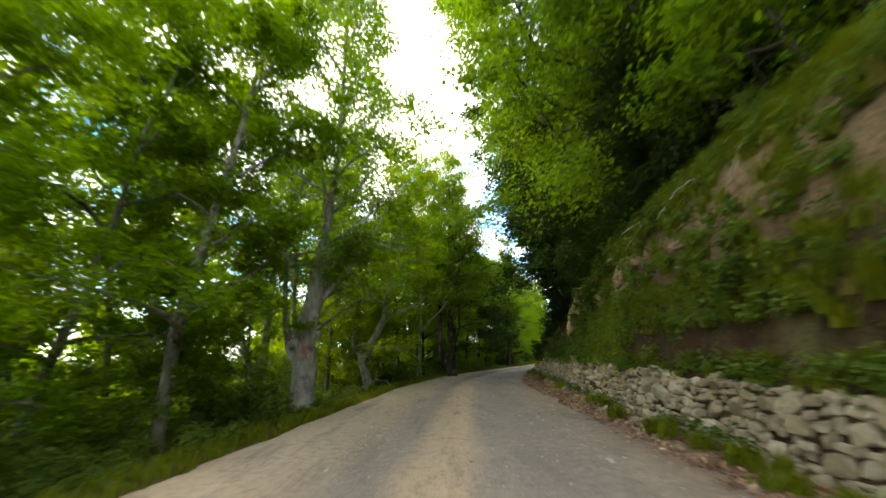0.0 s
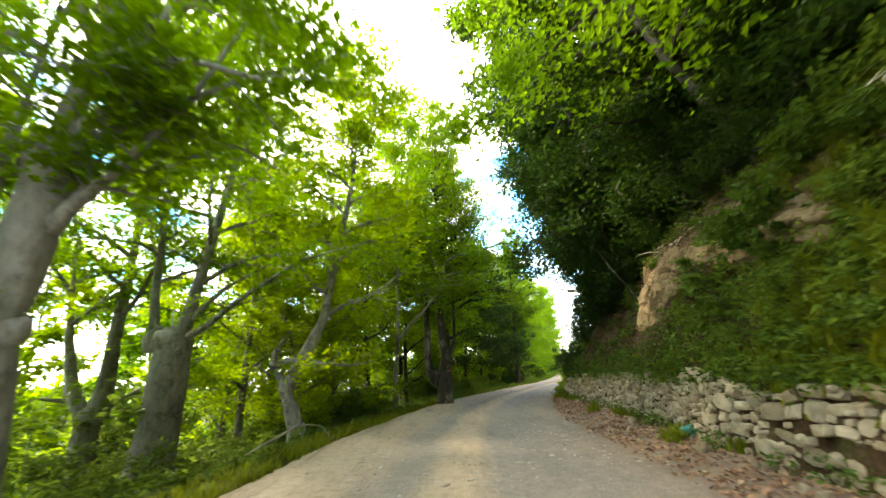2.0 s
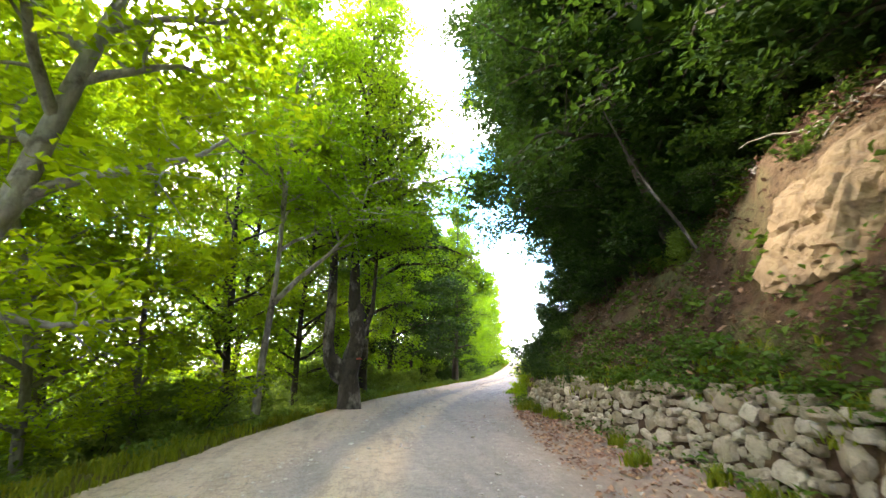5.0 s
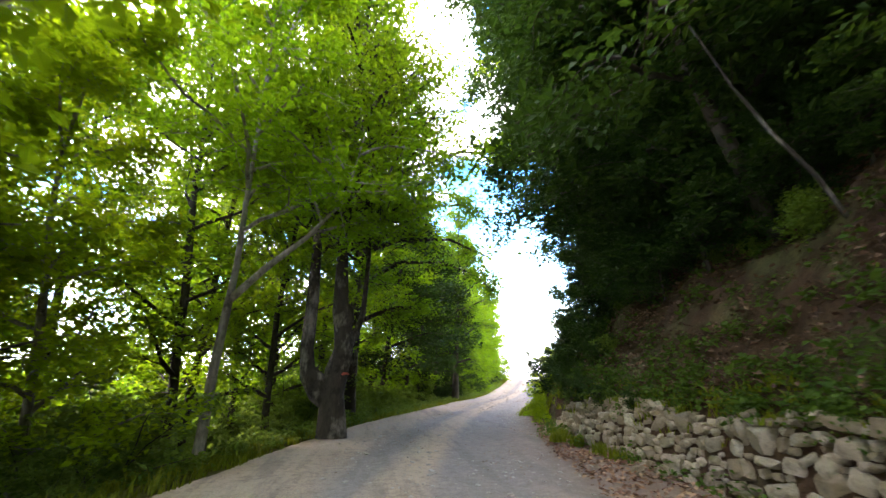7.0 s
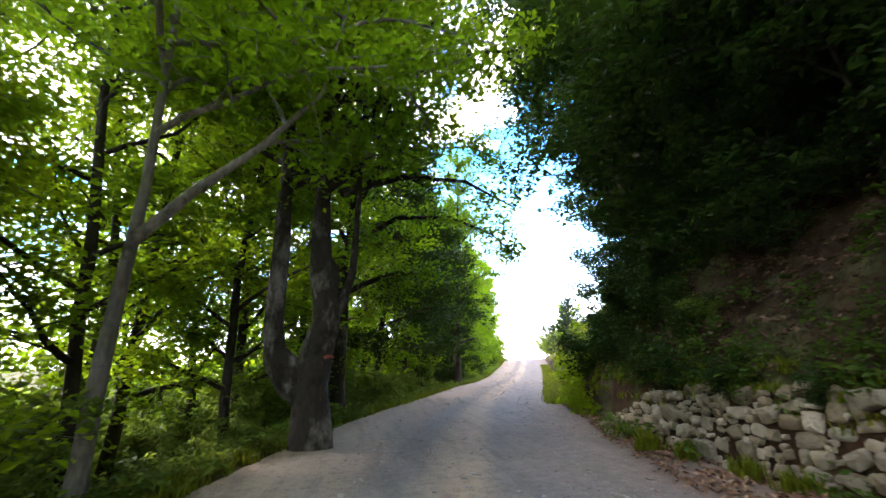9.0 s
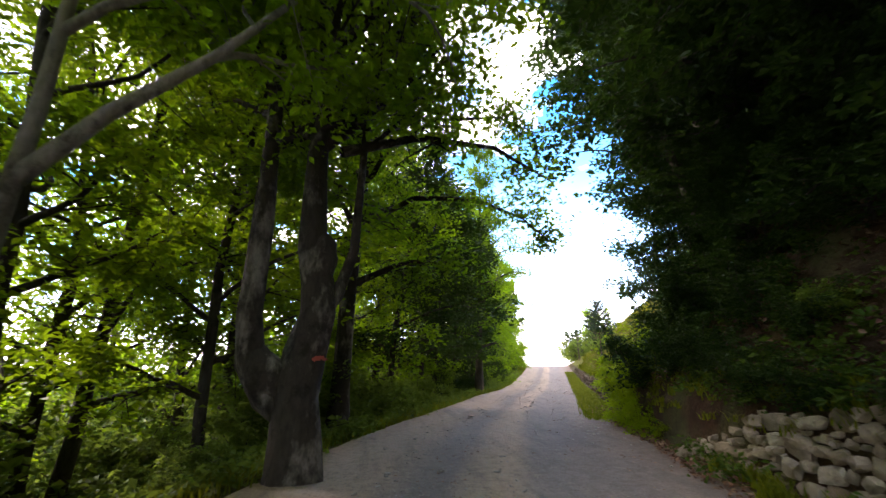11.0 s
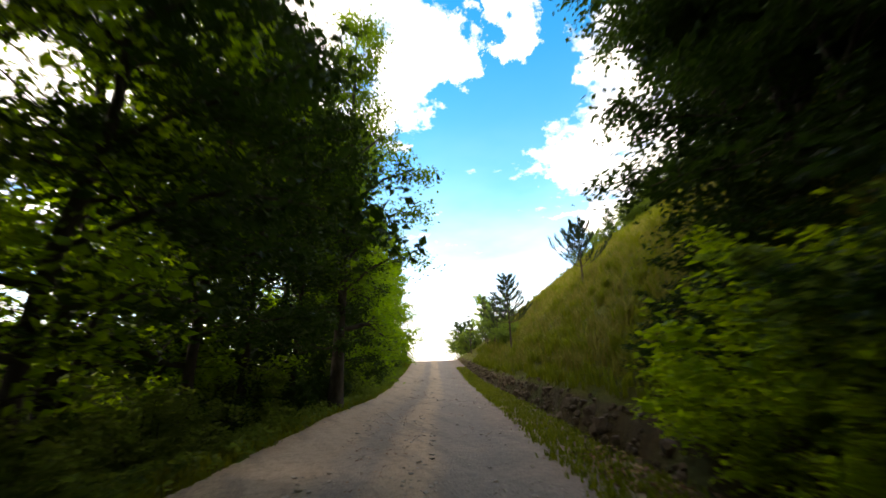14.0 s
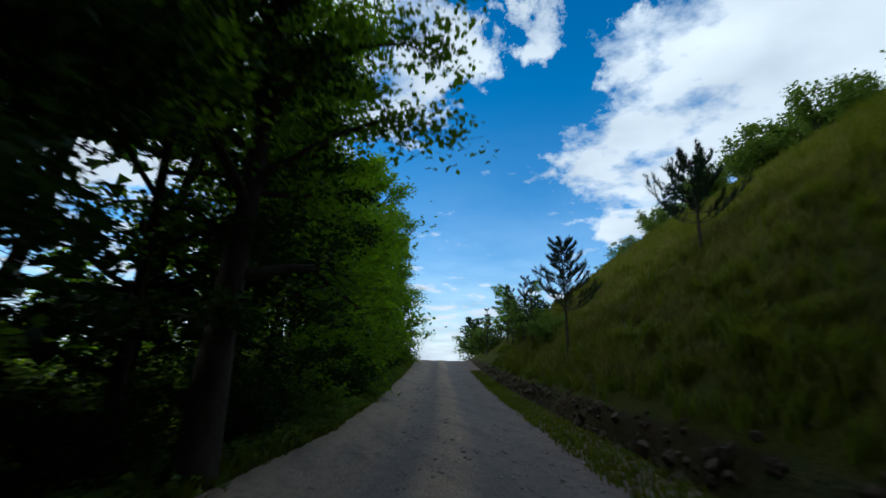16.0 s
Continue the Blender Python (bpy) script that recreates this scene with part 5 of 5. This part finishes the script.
herb_mat("cliff_plants", 17, scatter(200, 3, 14, 0.2, 1.2, 1), 26000, 0.10, M["leaf_bush"], "green plants rooted in the clay bank")
blades("road_grass", 4, [(wall_x(y) - 0.1 - 0.9 * rng.uniform() ** 1.5, y, rise(y) + 0.04) for y in rng.uniform(33, 66, 5000)], 18000, 0.09, M["grass"], "short grass between road and bank")


herb_mat("bank_herbs", 5, scatter(260, 1, 32, 0.15, 2.4, 1) + scatter(150, 6, 22, 0.2, 0.75, 1), 15000, 0.085, M["leaf_herb"], "green herbs and ivy on the earth bank")
herb_mat("wall_top_herbs", 23, scatter(500, 2, 29, 0.1, 0.6, 1), 13000, 0.065, M["leaf_herb"], "low herbs and ivy creeping over the wall top")
herb_mat("bank_greens", 24, scatter(160, 8, 17.5, 0.3, 0.95, 1), 15000, 0.085, M["leaf_bush"], "fresh green plants on the earth below the rock")
herb_mat("bank_ferns", 15, scatter(60, 17, 31, 0.15, 1.0, 1) + scatter(40, 17, 31, 1.0, 2.6, 1), 4200, 0.12, M["leaf_herb"], "ferns and saplings above the wall")
herb_mat("edge_herbs", 16, scatter(700, 26, 66, 0.05, 1.0, -1), 17000, 0.11, M["leaf_bush"], "fresh green herbs along the road edge")
herb_mat("verge_herbs", 6, scatter(1200, -2, 70, 0.35, 5, -1), 36000, 0.10, M["leaf_herb"], "low green herbs under the trees")
herb_mat("ditch_herbs", 7, [(wall_x(y) - abs(rng.normal()) * 0.16, y, 0.12) for y in rng.uniform(4, 31, 60)], 1800, 0.08, M["leaf_herb"], "weeds at the foot of the wall")

blades("wall_top_grass", 21, scatter(420, 2, 31, 0.08, 0.5, 1), 6000, 0.12, M["grass"], "grass hanging over the top of the stone wall", bend=0.9)
tufts = [(wall_x(y) - rng.uniform(0.1, 0.55), y, 0.08) for y in np.concatenate([rng.uniform(3, 12, 16), rng.uniform(12, 30, 14)])]
blades("foot_tufts", 22, np.repeat(np.array(tufts), 3, 0) + rng.normal(size=(len(tufts) * 3, 3)) * [0.09, 0.09, 0], 4200, 0.18, M["grass"], "green tufts of grass at the foot of the wall")

r = np.random.default_rng(9)
sp = []
for _ in range(2600):
    y = r.uniform(0, 36)
    x = right_x(y) + (wall_x(y) - right_x(y)) * r.uniform(-0.15, 1.0) - 0.05
    w = max(0.0, (x - left_x(y)) / (right_x(y) - left_x(y)) - 1.0)
    sp.append((x, y, 0.06 + 0.35 * w))
me = leaf_mesh("leaf_litter", r, sp, 0.075, 0.45, (0.05, 0.05, 0.008), 9000)
tagged(part("leaf_litter", me, M["litter"]), "reddish-brown fallen leaves along the foot of the wall", "leaves", kind="stuff")
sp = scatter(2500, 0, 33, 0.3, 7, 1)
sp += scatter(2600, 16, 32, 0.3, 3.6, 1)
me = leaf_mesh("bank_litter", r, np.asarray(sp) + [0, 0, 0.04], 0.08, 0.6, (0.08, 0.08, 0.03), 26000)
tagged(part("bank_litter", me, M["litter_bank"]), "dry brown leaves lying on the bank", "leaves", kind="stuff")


sp = []
for _ in range(1500):
    y = r.uniform(24, 62)
    u = r.choice([r.normal(0.40, 0.05), r.normal(0.80, 0.10)])
    if noise.noise((u * 3, y * 0.4, 8.0)) > r.uniform(-0.3, 0.3):
        x = left_x(y) + (right_x(y) - left_x(y)) * u
        sp.append((x, y, road_z(x, y) + 0.008))
me = leaf_mesh("road_leaves", r, sp, 0.05, 0.12, (0.06, 0.12, 0.003), 1000)
tagged(part("road_leaves", me, M["litter"]), "brown leaves lying between the wheel tracks", "leaves", kind="stuff")


def pebbles(seed, n):
    q = np.random.default_rng(seed)
    me0 = STONES[3]
    co = np.array([w.co for w in me0.vertices])
    fa = [list(p.vertices) for p in me0.polygons]
    vv, ff, c = [], [], 0
    for _ in range(n):
        y = 58 * q.uniform() + 1
        u = q.choice([q.normal(0.55, 0.05), q.normal(0.92, 0.10), q.normal(0.27, 0.05), q.normal(0.30, 0.03), q.normal(0.80, 0.08), q.uniform(0.05, 1.0)])
        if noise.noise((u * 3, y * 0.35, 2.0)) < q.uniform(-0.4, 0.35):
            continue
        x = left_x(y) + (right_x(y) - left_x(y)) * u
        if x > wall_x(y) - 0.1 or x < left_x(y):
            continue
        s = min(0.006 + 0.007 * q.exponential(), 0.032)
        turn = np.array(Euler((q.normal() * 0.2, q.normal() * 0.2, q.uniform(0, 6))).to_matrix())
        vv.append((co * [1.4, 1.0, 0.45] * s * 2) @ turn.T + (x, y, road_z(x, y) + s * 0.12))
        ff.extend([[i + c for i in p] for p in fa])
        c += len(co)
    me = bpy.data.meshes.new("road_stones")
    me.from_pydata(np.concatenate(vv).tolist(), [], ff)
    return tagged(part("road_stones", me, M["pebble"]), "loose pale stones scattered on the gravel road", "stones", kind="stuff")


pebbles(12, 6500)


def clods(seed, n):
    """Stones and lumps of earth in the torn foot of the grass bank."""
    q = np.random.default_rng(seed)
    vv, ff, cnt = [], [], 0
    for _ in range(n):
        me0 = STONES[int(q.integers(0, 24))]
        co = np.array([w.co for w in me0.vertices])
        y = q.uniform(31, 66)
        d = abs(q.normal()) * 0.22
        x = wall_x(y) + d - 0.12
        s = 0.05 + 0.05 * q.exponential()
        turn = np.array(Euler(q.uniform(0, 6, 3)).to_matrix())
        vv.append((co * min(s, 0.22)) @ turn.T + (x, y, ground_z(x, y) + 0.02))
        ff.extend([[i + cnt for i in p.vertices] for p in me0.polygons])
        cnt += len(co)
    me = bpy.data.meshes.new("bank_clods")
    me.from_pydata(np.concatenate(vv).tolist(), [], ff)
    return tagged(part("bank_clods", me, M["earth"]), "dark lumps of earth and stone along the foot of the grass bank", "stones", kind="stuff")


clods(15, 900)


# ---- single small things ----
def bare_pole(name, pts, r0, label, twigs=3, seed=0, mat=None):
    q = np.random.default_rng(seed)
    wood = Wood()
    pts = np.asarray(pts, float)
    wood.tube(pts, np.linspace(r0, r0 * 0.35, len(pts)), 7, 0.05, q)
    for k in range(twigs):
        i = int(q.integers(1, len(pts)))
        wood.tube(wander(q, pts[i], q.normal(size=3) + [0, 0, 0.4], 0.5, 4, 0.2), np.linspace(r0 * 0.35, 0.003, 5), 4)
    return tagged(part(name, wood.mesh(name), mat or M["bark_dead"]), label, "branch")


bare_pole("dead_branch", [(6.6, 21.6, 2.9), (6.2, 21.6, 3.6), (5.85, 21.7, 4.2), (5.55, 21.8, 4.9), (5.2, 21.9, 5.9), (5.1, 21.9, 6.4)], 0.034, "bare leaning dead branch on the shaded bank", 2, 4, M["bark_old"])
bare_pole("fallen_branch", [(-3.9, 17.4, ground_z(-3.9, 17.4) + 0.1), (-3.2, 17.9, 0.25), (-2.9, 18.4, 0.42), (-2.5, 18.7, 0.35)], 0.035, "crooked fallen branch lying at the road edge", 3, 8)

q = np.random.default_rng(44)
wood = Wood()
for k in range(16):
    y = 5.5 + k * 0.95 + q.uniform(-0.3, 0.3)
    dd, zz = bank(y)
    for j in range(7):
        yy = y + q.normal() * 0.25
        start = (wall_x(yy) + dd[7] - 0.05, yy, zz[7] - 0.05)
        line = wander(q, start, (-0.7, q.normal() * 0.5, -0.5), q.uniform(0.35, 0.9), 6, 0.25, -0.12)
        wood.tube(line, np.linspace(0.02, 0.004, 7), 4)
tagged(part("exposed_roots", wood.mesh("exposed_roots"), M["bark_dead"]), "thin bare roots hanging from the torn bank edge", "roots", kind="stuff")

bm = bmesh.new()
bmesh.ops.create_icosphere(bm, subdivisions=3, radius=0.11)
for w in bm.verts:
    w.co *= 1 + 0.5 * noise.noise(w.co * 14) + 0.2 * noise.noise(w.co * 40)
    w.co.z *= 0.7
bag = part("plastic_bag", bm_mesh("plastic_bag", bm), M["teal_plastic"])
bag.matrix_basis = placed(4.2, 15.65, 0.2, 0.4)
tagged(bag, "crumpled teal plastic bag at the foot of the stone wall", "litter")

q = np.random.default_rng(61)
for k in range(14):
    y = q.uniform(6, 29)
    x = wall_x(y) - q.uniform(0.12, 0.45)
    ob = new("fallen_stone", STONES[k])
    ob.matrix_basis = Matrix.Translation((x, y, road_z(x, y) + 0.03)) @ Euler(q.uniform(0, 6, 3)).to_matrix().to_4x4() @ Matrix.Diagonal((*q.uniform(0.09, 0.2, 3), 1))
    tagged(ob, "pale limestone block fallen from the retaining wall", "stone", "fallen stones")

build_wall()
